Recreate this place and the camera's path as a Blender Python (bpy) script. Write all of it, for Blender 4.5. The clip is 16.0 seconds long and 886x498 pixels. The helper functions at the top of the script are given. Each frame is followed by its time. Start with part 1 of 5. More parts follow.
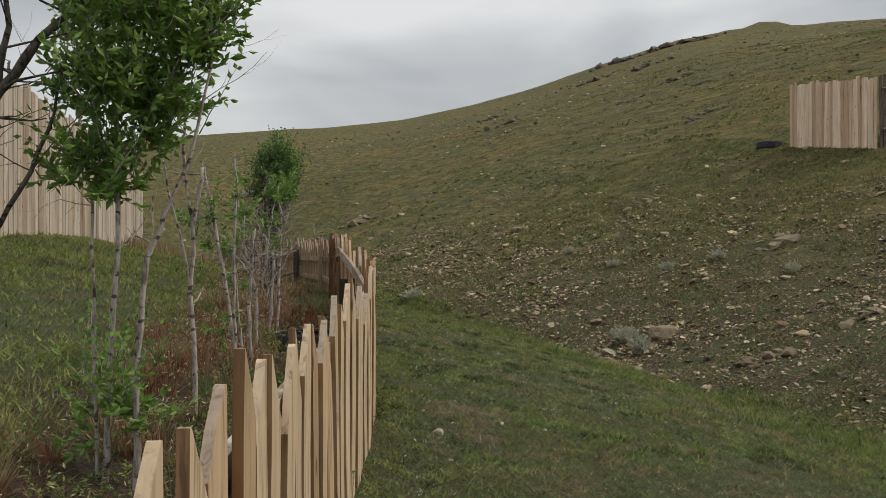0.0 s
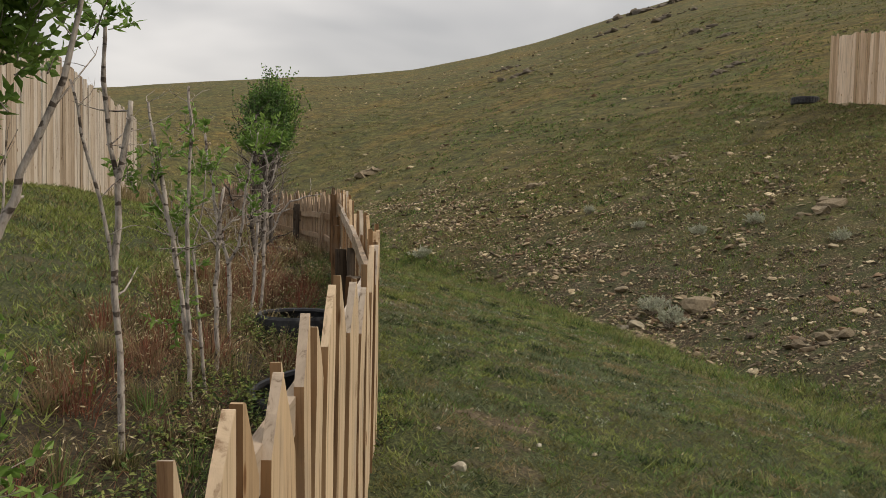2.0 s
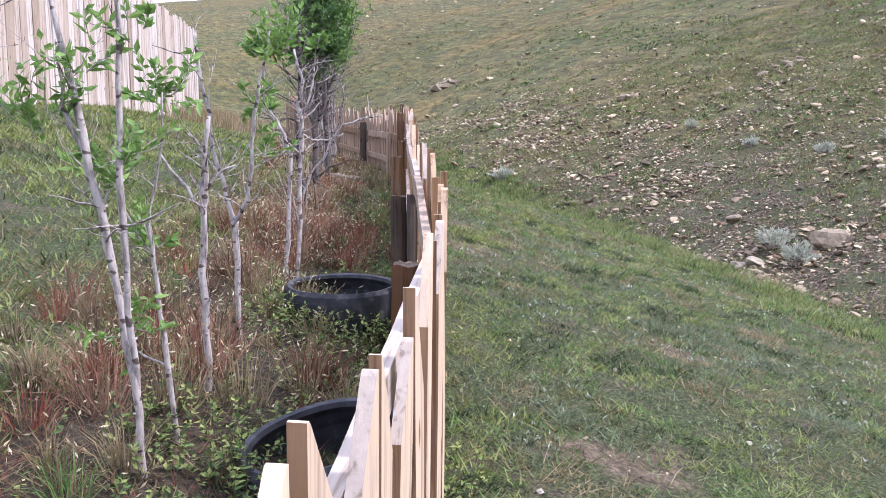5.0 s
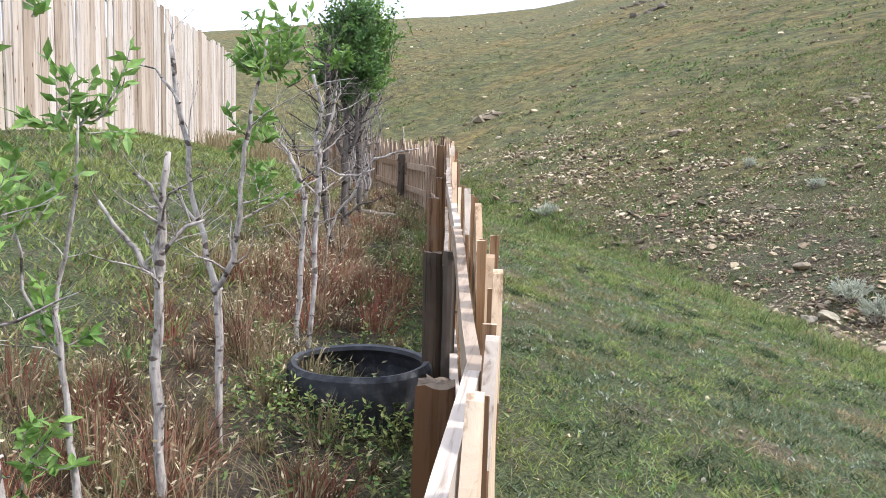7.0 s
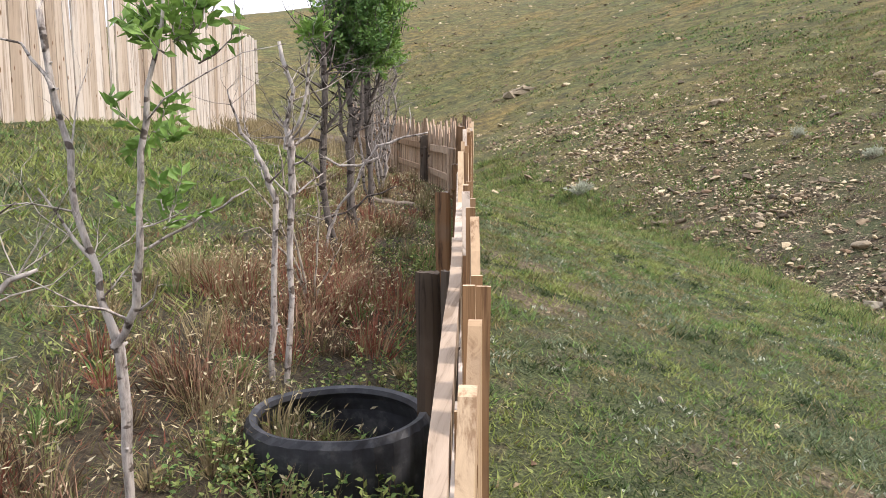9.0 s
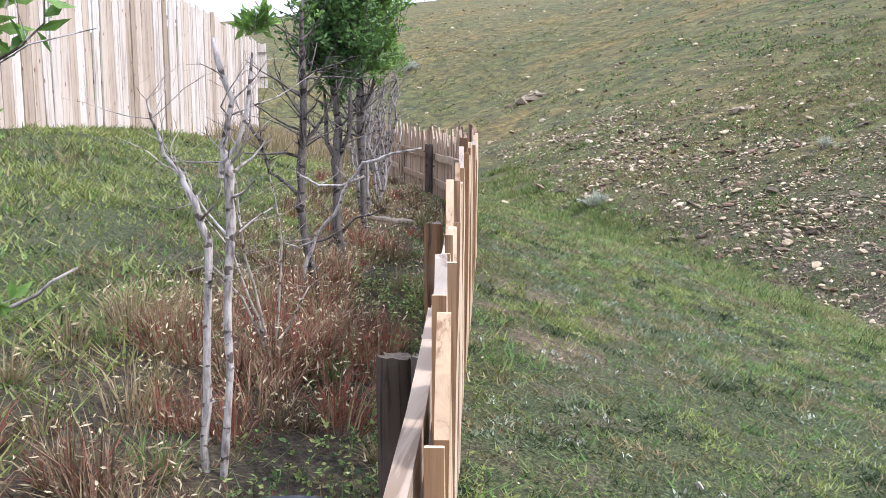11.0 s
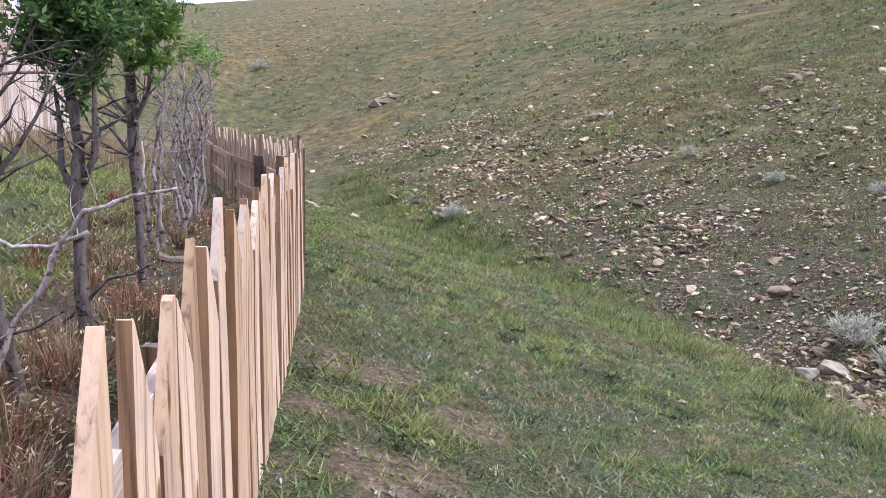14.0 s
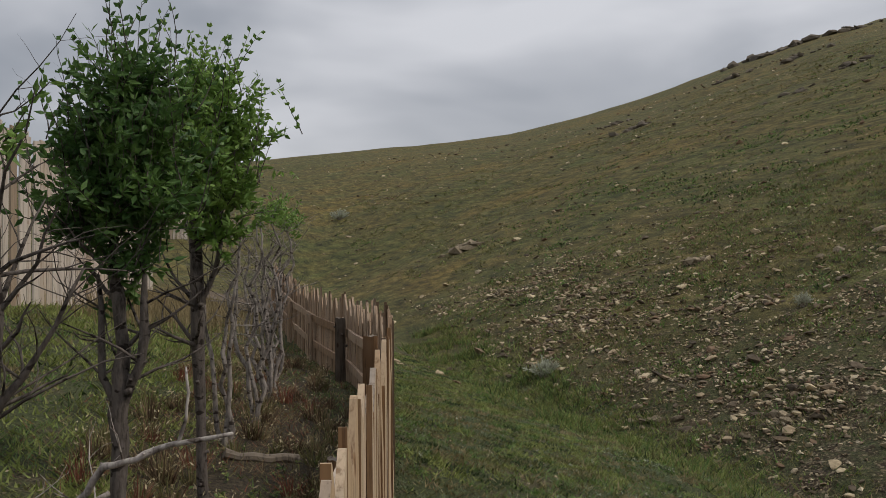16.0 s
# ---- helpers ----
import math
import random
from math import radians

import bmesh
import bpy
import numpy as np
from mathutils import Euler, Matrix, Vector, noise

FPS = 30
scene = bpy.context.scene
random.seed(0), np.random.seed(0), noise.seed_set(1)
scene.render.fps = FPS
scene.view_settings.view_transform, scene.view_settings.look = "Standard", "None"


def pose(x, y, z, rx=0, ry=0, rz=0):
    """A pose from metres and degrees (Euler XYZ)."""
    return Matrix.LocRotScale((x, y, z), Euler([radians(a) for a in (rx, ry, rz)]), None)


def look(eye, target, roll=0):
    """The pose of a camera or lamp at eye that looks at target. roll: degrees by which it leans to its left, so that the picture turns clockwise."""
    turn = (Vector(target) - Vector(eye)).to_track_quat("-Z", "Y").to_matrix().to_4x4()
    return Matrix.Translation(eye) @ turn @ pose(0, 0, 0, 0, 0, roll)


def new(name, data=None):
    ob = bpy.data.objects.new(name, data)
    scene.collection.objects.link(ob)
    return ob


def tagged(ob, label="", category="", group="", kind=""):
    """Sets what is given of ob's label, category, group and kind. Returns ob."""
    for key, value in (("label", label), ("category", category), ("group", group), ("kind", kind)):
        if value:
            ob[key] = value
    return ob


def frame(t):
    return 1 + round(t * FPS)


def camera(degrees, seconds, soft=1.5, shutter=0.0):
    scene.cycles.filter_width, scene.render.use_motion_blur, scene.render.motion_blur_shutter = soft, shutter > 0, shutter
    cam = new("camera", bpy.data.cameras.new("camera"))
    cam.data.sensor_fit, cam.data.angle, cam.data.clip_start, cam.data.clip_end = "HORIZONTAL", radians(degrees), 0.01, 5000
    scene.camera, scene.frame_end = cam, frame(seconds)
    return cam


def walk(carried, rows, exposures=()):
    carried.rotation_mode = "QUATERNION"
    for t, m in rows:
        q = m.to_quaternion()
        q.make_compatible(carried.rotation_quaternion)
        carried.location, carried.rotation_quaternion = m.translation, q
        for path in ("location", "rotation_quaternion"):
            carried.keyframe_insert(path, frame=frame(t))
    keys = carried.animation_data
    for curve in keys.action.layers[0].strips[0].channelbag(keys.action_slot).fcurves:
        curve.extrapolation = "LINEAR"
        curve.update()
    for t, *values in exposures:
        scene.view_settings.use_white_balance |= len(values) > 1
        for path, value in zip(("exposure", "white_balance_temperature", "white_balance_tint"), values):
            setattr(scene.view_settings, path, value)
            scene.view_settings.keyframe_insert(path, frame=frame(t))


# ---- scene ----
cam = camera(54.8, 16.0, soft=0.8)
METRES, EYE, TILT, LEAN, TURN = 9.2, 1.5, 0.0, 0.0, 0.0
ROWS = [
    (0.0, 0.0, 0.0, 0.0, 0.0, 0.0, -0.0),
    (0.5, -0.0055, 0.0408, 0.0053, 0.54, -0.84, 0.6),
    (1.0, 0.0024, 0.0926, 0.0035, 1.75, -2.12, 0.84),
    (1.5, -0.0003, 0.1307, 0.0034, 2.13, -2.47, -0.26),
    (2.0, -0.0112, 0.1689, 0.0106, 0.55, -3.17, -1.14),
    (2.5, -0.0157, 0.2093, 0.0083, -1.08, -5.47, -1.71),
    (3.0, -0.0209, 0.2408, 0.0075, -1.01, -7.02, -2.5),
    (3.5, -0.0307, 0.2788, 0.0147, 0.13, -8.06, -1.98),
    (4.0, -0.0273, 0.3129, 0.0127, 2.1, -9.14, 0.02),
    (4.5, -0.0238, 0.3428, 0.0183, 4.07, -9.11, 0.04),
    (7.0, -0.0388, 0.4814, 0.0224, 8.53, -7.08, -1.56),
    (7.5, -0.0429, 0.5048, 0.026, 8.1, -6.1, -1.36),
    (8.0, -0.0372, 0.5354, 0.0232, 8.43, -6.85, -0.59),
    (10.5, -0.0431, 0.642, 0.0318, 13.46, -9.62, -0.17),
    (11.0, -0.0453, 0.6737, 0.0318, 11.57, -8.28, -0.14),
    (11.5, -0.0479, 0.7046, 0.0355, 8.39, -8.33, 0.17),
    (12.0, -0.0393, 0.7446, 0.0342, 8.25, -8.49, 0.62),
    (12.5, -0.0367, 0.769, 0.0355, 8.52, -7.86, 0.53),
    (13.0, -0.0445, 0.803, 0.041, 5.04, -7.39, -0.41),
    (13.5, -0.0491, 0.832, 0.0396, 1.39, -7.85, -0.6),
    (14.0, -0.0497, 0.8688, 0.0424, 2.14, -8.15, -0.57),
    (14.5, -0.0558, 0.8939, 0.0424, 3.74, -5.92, -0.8),
    (15.0, -0.0685, 0.9253, 0.0574, 4.15, -1.86, -0.19),
    (15.5, -0.0754, 0.9487, 0.0581, 5.26, 0.54, 1.04),
    (16.0, -0.0793, 0.9757, 0.0623, 7.24, 1.33, 0.71),
]
EXPOSURES = [(0, 0.25, 7100, 10), (0.7, 0.25, 7400, 13), (2, 0.38, 7600, 13), (2.5, 0.75, 7900, 15), (3, 1.35, 6900, 14), (3.5, 1.5, 6500, 14), (4, 1.68, 5700, 24), (4.5, 1.75, 5600, 28), (7, 1.7, 5900, 15), (7.5, 1.4, 7100, 8), (8, 1.4, 7200, 10), (10.5, 1.9, 5300, 24), (11, 1.8, 5700, 19), (11.5, 1.8, 5900, 17), (12, 1.75, 5700, 14), (12.5, 1.7, 5500, 17), (13, 1.48, 6000, 14), (13.5, 1.55, 6100, 19), (14, 1.55, 5700, 29), (14.5, 1.55, 5500, 31), (15, 1.05, 7900, 19), (15.5, 0.33, 7100, 13), (16, 0.0, 6800, 13)]
walk(cam, [(t, pose(0, 0, EYE, TILT, LEAN, TURN) @ pose(METRES * x, METRES * y, METRES * z, 90 + pitch, roll, yaw)) for t, x, y, z, yaw, pitch, roll in ROWS], EXPOSURES)

# ---- sky and sun ----
SUN_ELEVATION, SUN_TURN = 48.0, 92.0          # degrees; turn clockwise from ahead
world = bpy.data.worlds.new("overcast_sky")
scene.world = world
world.use_nodes = True
wn, wl = world.node_tree.nodes, world.node_tree.links
wn.clear()


def wnode(kind, **values):
    n = wn.new(kind)
    for k, v in values.items():
        n.inputs[k.replace("_", " ")].default_value = v
    return n


sky = wn.new("ShaderNodeTexSky")
sky.sky_type, sky.sun_disc = "NISHITA", False
sky.sun_elevation, sky.sun_rotation = radians(SUN_ELEVATION), radians(SUN_TURN)
sky.dust_density, sky.air_density = 2.0, 1.0
clear = wnode("ShaderNodeBackground", Strength=0.1)
wl.new(sky.outputs["Color"], clear.inputs["Color"])
coord = wn.new("ShaderNodeTexCoord")
stretch = wn.new("ShaderNodeMapping")
stretch.inputs["Scale"].default_value = (1.0, 1.0, 2.6)
wl.new(coord.outputs["Generated"], stretch.inputs["Vector"])
puff = wnode("ShaderNodeTexNoise", Scale=2.3, Detail=4.0, Roughness=0.45, Distortion=0.3)
wl.new(stretch.outputs["Vector"], puff.inputs["Vector"])
ramp = wn.new("ShaderNodeValToRGB")
ramp.color_ramp.elements[0].position, ramp.color_ramp.elements[0].color = 0.36, (0.375, 0.42, 0.485, 1)
ramp.color_ramp.elements[1].position, ramp.color_ramp.elements[1].color = 0.64, (0.84, 0.89, 0.96, 1)
wl.new(puff.outputs["Fac"], ramp.inputs["Fac"])
cloud = wnode("ShaderNodeBackground", Strength=1.12)
wl.new(ramp.outputs["Color"], cloud.inputs["Color"])
# an overcast sky is brighter overhead than at the horizon
split = wn.new("ShaderNodeSeparateXYZ")
wl.new(coord.outputs["Generated"], split.inputs[0])
rise = wn.new("ShaderNodeMapRange")
rise.inputs["To Min"].default_value, rise.inputs["To Max"].default_value = 0.64, 1.12
wl.new(split.outputs["Z"], rise.inputs["Value"])
wl.new(rise.outputs["Result"], cloud.inputs["Strength"])
cover = wnode("ShaderNodeMixShader", Fac=0.9)
wl.new(clear.outputs[0], cover.inputs[1])
wl.new(cloud.outputs[0], cover.inputs[2])
wout = wn.new("ShaderNodeOutputWorld")
wl.new(cover.outputs[0], wout.inputs["Surface"])

sun = new("sun", bpy.data.lights.new("sun", "SUN"))
sun.data.energy, sun.data.angle, sun.data.color = 1.5, radians(10), (1.0, 0.95, 0.85)
a, b = radians(SUN_TURN), radians(SUN_ELEVATION)
sun.matrix_world = look((math.sin(a) * math.cos(b) * 50, math.cos(a) * math.cos(b) * 50, math.sin(b) * 50), (0, 0, 0))


# ---- the lie of the land ----
def smooth(e0, e1, v):
    s = np.clip((np.asarray(v, float) - e0) / (e1 - e0), 0, 1)
    return s * s * (3 - 2 * s)


FENCE_Y = [-3.0, 0.0, 3.2, 4.4, 6.0, 7.0, 8.3, 10.0, 12.0, 15.2, 17.0, 19.1, 21.6, 27.0, 34.0]
FENCE_X = [-0.40, -0.42, -0.49, -0.48, -0.47, -0.60, -0.85, -1.13, -1.41, -1.90, -2.40, -3.10, -4.35, -6.60, -9.20]
FOOT_Y = [-5.0, 3.0, 6.0, 9.0, 12.0, 16.0, 22.0, 34.0]
FOOT_Z = [0.05, 0.20, 0.30, 0.46, 0.60, 0.68, 0.70, 1.00]


def fence_x(y):
    return sum(np.interp(np.asarray(y) + d, FENCE_Y, FENCE_X) for d in (-0.8, -0.4, 0, 0.4, 0.8)) / 5


def foot_z(y):
    return sum(np.interp(np.asarray(y) + d, FOOT_Y, FOOT_Z) for d in (-1.5, 0, 1.5)) / 3


def gully_x(y):
    return np.interp(y, [2, 9, 11, 12.3, 14.5, 16.6, 18.6, 20.8, 22.7, 24.3, 26.7, 33, 37, 60], [6.0, 4.75, 4.5, 4.0, 3.15, 2.45, 1.85, 0.95, 0.1, -0.4, -1.7, -3.9, -5.9, -16])


RIDGE_AZ = [-180, -70, -35, -16.4, -9.9, -3.2, 2.1, 4.8, 8.1, 10.7, 15.4, 18.8, 27.4, 45, 80, 180]
RIDGE_TAN = [0.02, 0.03, 0.09, 0.128, 0.141, 0.151, 0.170, 0.182, 0.200, 0.215, 0.237, 0.245, 0.241, 0.19, 0.08, 0.02]
RIDGE_R = 150.0


def value_noise(x, y, size, seed):
    """Smooth noise from -1 to 1 with lumps of that size."""
    u, v = np.asarray(x) / size + seed * 17.3, np.asarray(y) / size - seed * 9.1
    i, j = np.floor(u), np.floor(v)
    fu, fv = u - i, v - j
    fu, fv = fu * fu * (3 - 2 * fu), fv * fv * (3 - 2 * fv)

    def h(p, q):
        s = np.sin(p * 127.1 + q * 311.7 + seed * 74.7) * 43758.5453
        return (s - np.floor(s)) * 2 - 1
    return (h(i, j) * (1 - fu) + h(i + 1, j) * fu) * (1 - fv) + (h(i, j + 1) * (1 - fu) + h(i + 1, j + 1) * fu) * fv


def gravel_at(x, y):
    """How stony the ground is, 0 to 1."""
    side = x - gully_x(y) + 0.5 * value_noise(x, y, 2.2, 3) + 0.25 * value_noise(x, y, 0.7, 4)
    up = (x - gully_x(y)) + 0.65 * np.maximum(y - 16, 0)
    g = smooth(-0.4, 0.5, side) * (1 - 0.65 * smooth(10, 20, up + 3 * value_noise(x, y, 5, 5)))
    return g * (1 - 0.75 * smooth(30, 46, y + 4 * value_noise(x, y, 6, 6)))


BARE = [(-0.75, 11.46, 0.36), (-1.07, 12.83, 0.32), (-1.2, 12.0, 0.2), (0.2, 7.03, 0.26), (-0.45, 12.35, 0.28), (0.75, 9.2, 0.22)]


def bare_at(x, y):
    """How bare and pebbly the track is, 0 to 1."""
    u = x - fence_x(y)
    b = 0.7 * smooth(0.75, 1.15, value_noise(x, y, 0.75, 61) + 0.5 * value_noise(x, y, 0.22, 62)) * (1 - smooth(1.2, 2.6, u)) * smooth(0, 0.15, u)
    for cx, cy, r in BARE:
        d = np.hypot((x - cx) * 0.8, y - cy) / r + 0.45 * value_noise(x, y, 0.2, 63)
        b = np.maximum(b, 1 - smooth(0.55, 1.0, d))
    return b


def banks(x, y):
    """The track's slope falling from the fence, the meadow rising behind it, and the hill across the gully."""
    u = x - fence_x(y)
    fall = np.interp(y, [8, 13], [0.19, 0.25])
    near = foot_z(y) + np.where(u > 0, -fall * np.minimum(u, 9), np.minimum(-u, 5.5) * 0.21 + np.clip(-u - 5.5, 0, 14) * 0.06)
    near = near + np.where(u > 9, -0.02 * (u - 9), 0)
    hill = -5.53 + 0.35 * (x - np.maximum(16 - y, 0) * 0.17) + 0.23 * np.maximum(y, 16)
    k = 0.2
    d = np.clip(0.5 + 0.5 * (hill - near) / k, 0, 1)
    return near * (1 - d) + hill * d + k * d * (1 - d)


def land(x, y, rough=True):
    x, y = np.asarray(x, float), np.asarray(y, float)
    r, az = np.hypot(x, y), np.degrees(np.arctan2(x, y))
    z = banks(x, y)
    R0 = 50.0
    te = np.interp(az, RIDGE_AZ, RIDGE_TAN)
    s = R0 / np.maximum(r, 1e-6)
    xe, ye = x * s, y * s
    z0 = np.minimum(banks(xe, ye), 1.5 + te * R0 - 0.3)
    q = (z0 - (1.5 + te * R0)) / (RIDGE_R - R0) ** 2
    far = 1.5 + te * np.minimum(r, RIDGE_R) + q * (np.minimum(r, RIDGE_R) - RIDGE_R) ** 2
    far = far - 0.02 * np.maximum(r - RIDGE_R, 0)
    far = np.maximum(far, -8)
    w = smooth(R0 - 6, R0 + 6, r)
    z = z * (1 - w) + far * w
    if rough:
        g = gravel_at(x, y)
        z = z + (0.025 + 0.02 * g) * value_noise(x, y, 0.9, 1) + (0.012 + 0.03 * g) * value_noise(x, y, 0.35, 2)
        z = z + smooth(20, 60, r) * (0.12 * value_noise(x, y, 5, 7) + 0.25 * value_noise(x, y, 14, 8) - 0.25)
        crag = np.maximum(0, value_noise(x, y, 9, 9) - 0.35) * np.maximum(0, value_noise(x * 0.4, y, 3, 10))
        z = z + smooth(60, 90, r) * smooth(0, 8, az) * 3 * crag
    return z


def ground_z(x, y):
    return float(land(np.array([x]), np.array([y]))[0])


# ---- materials ----
def material(name, build, rough=0.8, metal=0.0):
    m = bpy.data.materials.new(name)
    m.use_nodes = True
    t = m.node_tree
    bsdf = t.nodes["Principled BSDF"]
    bsdf.inputs["Roughness"].default_value, bsdf.inputs["Metallic"].default_value = rough, metal
    bsdf.inputs["Specular IOR Level"].default_value = 0.3
    build(t, bsdf)
    return m


def add(t, kind, **values):
    n = t.nodes.new(kind)
    for k, v in values.items():
        n.inputs[k.replace("_", " ")].default_value = v
    return n


def noise_of(t, scale, detail=4.0, rough=0.6, stretch=None, space="Object"):
    c = add(t, "ShaderNodeTexCoord")
    out = c.outputs[space]
    if stretch:
        mp = add(t, "ShaderNodeMapping", Scale=stretch)
        t.links.new(out, mp.inputs["Vector"])
        out = mp.outputs["Vector"]
    n = add(t, "ShaderNodeTexNoise", Scale=scale, Detail=detail, Roughness=rough)
    t.links.new(out, n.inputs["Vector"])
    return n.outputs["Fac"]


def ramp_of(t, fac, stops):
    r = add(t, "ShaderNodeValToRGB")
    e = r.color_ramp.elements
    while len(e) < len(stops):
        e.new(0.5)
    for el, (p, c) in zip(e, stops):
        el.position, el.color = p, (*c, 1)
    t.links.new(fac, r.inputs["Fac"])
    return r.outputs["Color"]


def mix_of(t, fac, c1, c2, mode="MIX"):
    m = t.nodes.new("ShaderNodeMix")
    m.data_type, m.blend_type = "RGBA", mode
    for sock, v in ((m.inputs[0], fac), (m.inputs[6], c1), (m.inputs[7], c2)):
        if isinstance(v, (int, float)):
            sock.default_value = v
        elif isinstance(v, tuple):
            sock.default_value = (*v, 1)
        else:
            t.links.new(v, sock)
    return m.outputs[2]


def bump_of(t, bsdf, fac, strength, distance):
    b = add(t, "ShaderNodeBump", Strength=strength, Distance=distance)
    t.links.new(fac, b.inputs["Height"])
    t.links.new(b.outputs["Normal"], bsdf.inputs["Normal"])


def pebbles_of(t, scale):
    """Cells like packed stones: their colour and how far from their edges."""
    c = add(t, "ShaderNodeTexCoord")
    wob = add(t, "ShaderNodeTexNoise", Scale=scale * 0.6, Detail=2.0)
    t.links.new(c.outputs["Object"], wob.inputs["Vector"])
    off = add(t, "ShaderNodeVectorMath")
    off.operation = "SCALE"
    off.inputs["Scale"].default_value = 0.7 / scale
    t.links.new(wob.outputs["Color"], off.inputs[0])
    sm = add(t, "ShaderNodeVectorMath")
    t.links.new(c.outputs["Object"], sm.inputs[0])
    t.links.new(off.outputs[0], sm.inputs[1])
    v = add(t, "ShaderNodeTexVoronoi", Scale=scale)
    t.links.new(sm.outputs[0], v.inputs["Vector"])
    g = t.nodes.new("ShaderNodeSeparateColor")
    t.links.new(v.outputs["Color"], g.inputs[0])
    return g.outputs[0], g.outputs[1], v.outputs["Distance"]


def ground_look(t, bsdf):
    at = t.nodes.new("ShaderNodeAttribute")
    at.attribute_name = "cover"
    sep = t.nodes.new("ShaderNodeSeparateColor")
    t.links.new(at.outputs["Color"], sep.inputs[0])
    fine, clump, mid, big = noise_of(t, 34, 5, 0.75), noise_of(t, 11, 6, 0.78), noise_of(t, 2.6, 6, 0.7), noise_of(t, 0.45, 5, 0.6)
    grain = noise_of(t, 60, 4, 0.7)
    grass = ramp_of(t, grain, [(0.36, (0.016, 0.021, 0.007)), (0.5, (0.050, 0.062, 0.022)), (0.64, (0.105, 0.118, 0.048))])
    dry = ramp_of(t, grain, [(0.36, (0.045, 0.033, 0.021)), (0.5, (0.085, 0.066, 0.042)), (0.64, (0.15, 0.12, 0.08))])
    patch = ramp_of(t, mid, [(0.52, (0, 0, 0)), (0.64, (0.75, 0.75, 0.75))])
    c = mix_of(t, patch, grass, dry)
    at2 = t.nodes.new("ShaderNodeAttribute")
    at2.attribute_name = "bare"
    earth = ramp_of(t, clump, [(0.36, (0.060, 0.042, 0.028)), (0.5, (0.135, 0.095, 0.064)), (0.64, (0.22, 0.165, 0.12))])
    c = mix_of(t, at2.outputs["Fac"], c, earth)
    litter = mix_of(t, 0.62, dry, (0.030, 0.020, 0.014))
    c = mix_of(t, sep.outputs[2], c, litter)
    # stony soil
    one, two, dist = pebbles_of(t, 15)
    three, four, dist2 = pebbles_of(t, 42)
    soil = ramp_of(t, clump, [(0.36, (0.012, 0.008, 0.0045)), (0.48, (0.038, 0.026, 0.014)), (0.62, (0.088, 0.062, 0.034))])
    peb = ramp_of(t, one, [(0.0, (0.045, 0.033, 0.020)), (0.45, (0.10, 0.074, 0.046)), (0.75, (0.22, 0.17, 0.11)), (1.0, (0.46, 0.39, 0.28))])
    peb2 = ramp_of(t, three, [(0.0, (0.027, 0.019, 0.011)), (0.6, (0.070, 0.050, 0.029)), (1.0, (0.30, 0.245, 0.165))])
    isp2 = ramp_of(t, four, [(0.45, (0, 0, 0)), (0.49, (1, 1, 1))])
    soil = mix_of(t, isp2, soil, peb2)
    isp = ramp_of(t, two, [(0.48, (0, 0, 0)), (0.52, (1, 1, 1))])
    core = ramp_of(t, dist, [(0.36, (1, 1, 1)), (0.5, (0, 0, 0))])
    soil = mix_of(t, mix_of(t, 1.0, isp, core, "MULTIPLY"), soil, peb)
    stony = ramp_of(t, mid, [(0.42, (0.10, 0.10, 0.10)), (0.58, (1, 1, 1))])
    c = mix_of(t, mix_of(t, 1.0, sep.outputs[0], stony, "MULTIPLY"), c, soil)
    # hill turf
    crd = add(t, "ShaderNodeTexCoord")
    rot = add(t, "ShaderNodeMapping", Rotation=(0, 0, radians(56.7)))
    t.links.new(crd.outputs["Object"], rot.inputs["Vector"])
    squeeze = add(t, "ShaderNodeMapping", Scale=(0.75, 1.5, 1.0))
    t.links.new(rot.outputs["Vector"], squeeze.inputs["Vector"])
    contour = add(t, "ShaderNodeTexNoise", Scale=1.5, Detail=12.0, Roughness=0.84)
    t.links.new(squeeze.outputs["Vector"], contour.inputs["Vector"])
    streak = contour.outputs["Fac"]
    turf = ramp_of(t, streak, [(0.38, (0.020, 0.018, 0.009)), (0.45, (0.062, 0.056, 0.024)), (0.53, (0.118, 0.104, 0.044)), (0.66, (0.25, 0.205, 0.108))])
    tint = ramp_of(t, big, [(0.36, (0.80, 0.92, 0.66)), (0.5, (0.97, 0.95, 0.70)), (0.64, (1.10, 0.97, 0.70))])
    turf = mix_of(t, 1.0, turf, tint, "MULTIPLY")
    belt = ramp_of(t, noise_of(t, 0.09, 4, 0.6), [(0.40, (0.84, 0.92, 0.84)), (0.52, (1.0, 1.0, 1.0)), (0.62, (1.13, 1.03, 0.88))])
    turf = mix_of(t, 1.0, turf, belt, "MULTIPLY")
    c = mix_of(t, sep.outputs[1], c, turf)
    speck = ramp_of(t, fine, [(0.36, (0.42, 0.42, 0.42)), (0.5, (1, 1, 1)), (0.64, (1.6, 1.56, 1.48))])
    c = mix_of(t, 1.0, c, speck, "MULTIPLY")
    t.links.new(c, bsdf.inputs["Base Color"])
    hsum = t.nodes.new("ShaderNodeMath")
    hsum.operation = "ADD"
    t.links.new(clump, hsum.inputs[0])
    t.links.new(mid, hsum.inputs[1])
    bump_of(t, bsdf, hsum.outputs[0], 0.85, 0.05)


GROUND = material("ground", ground_look, 0.95)


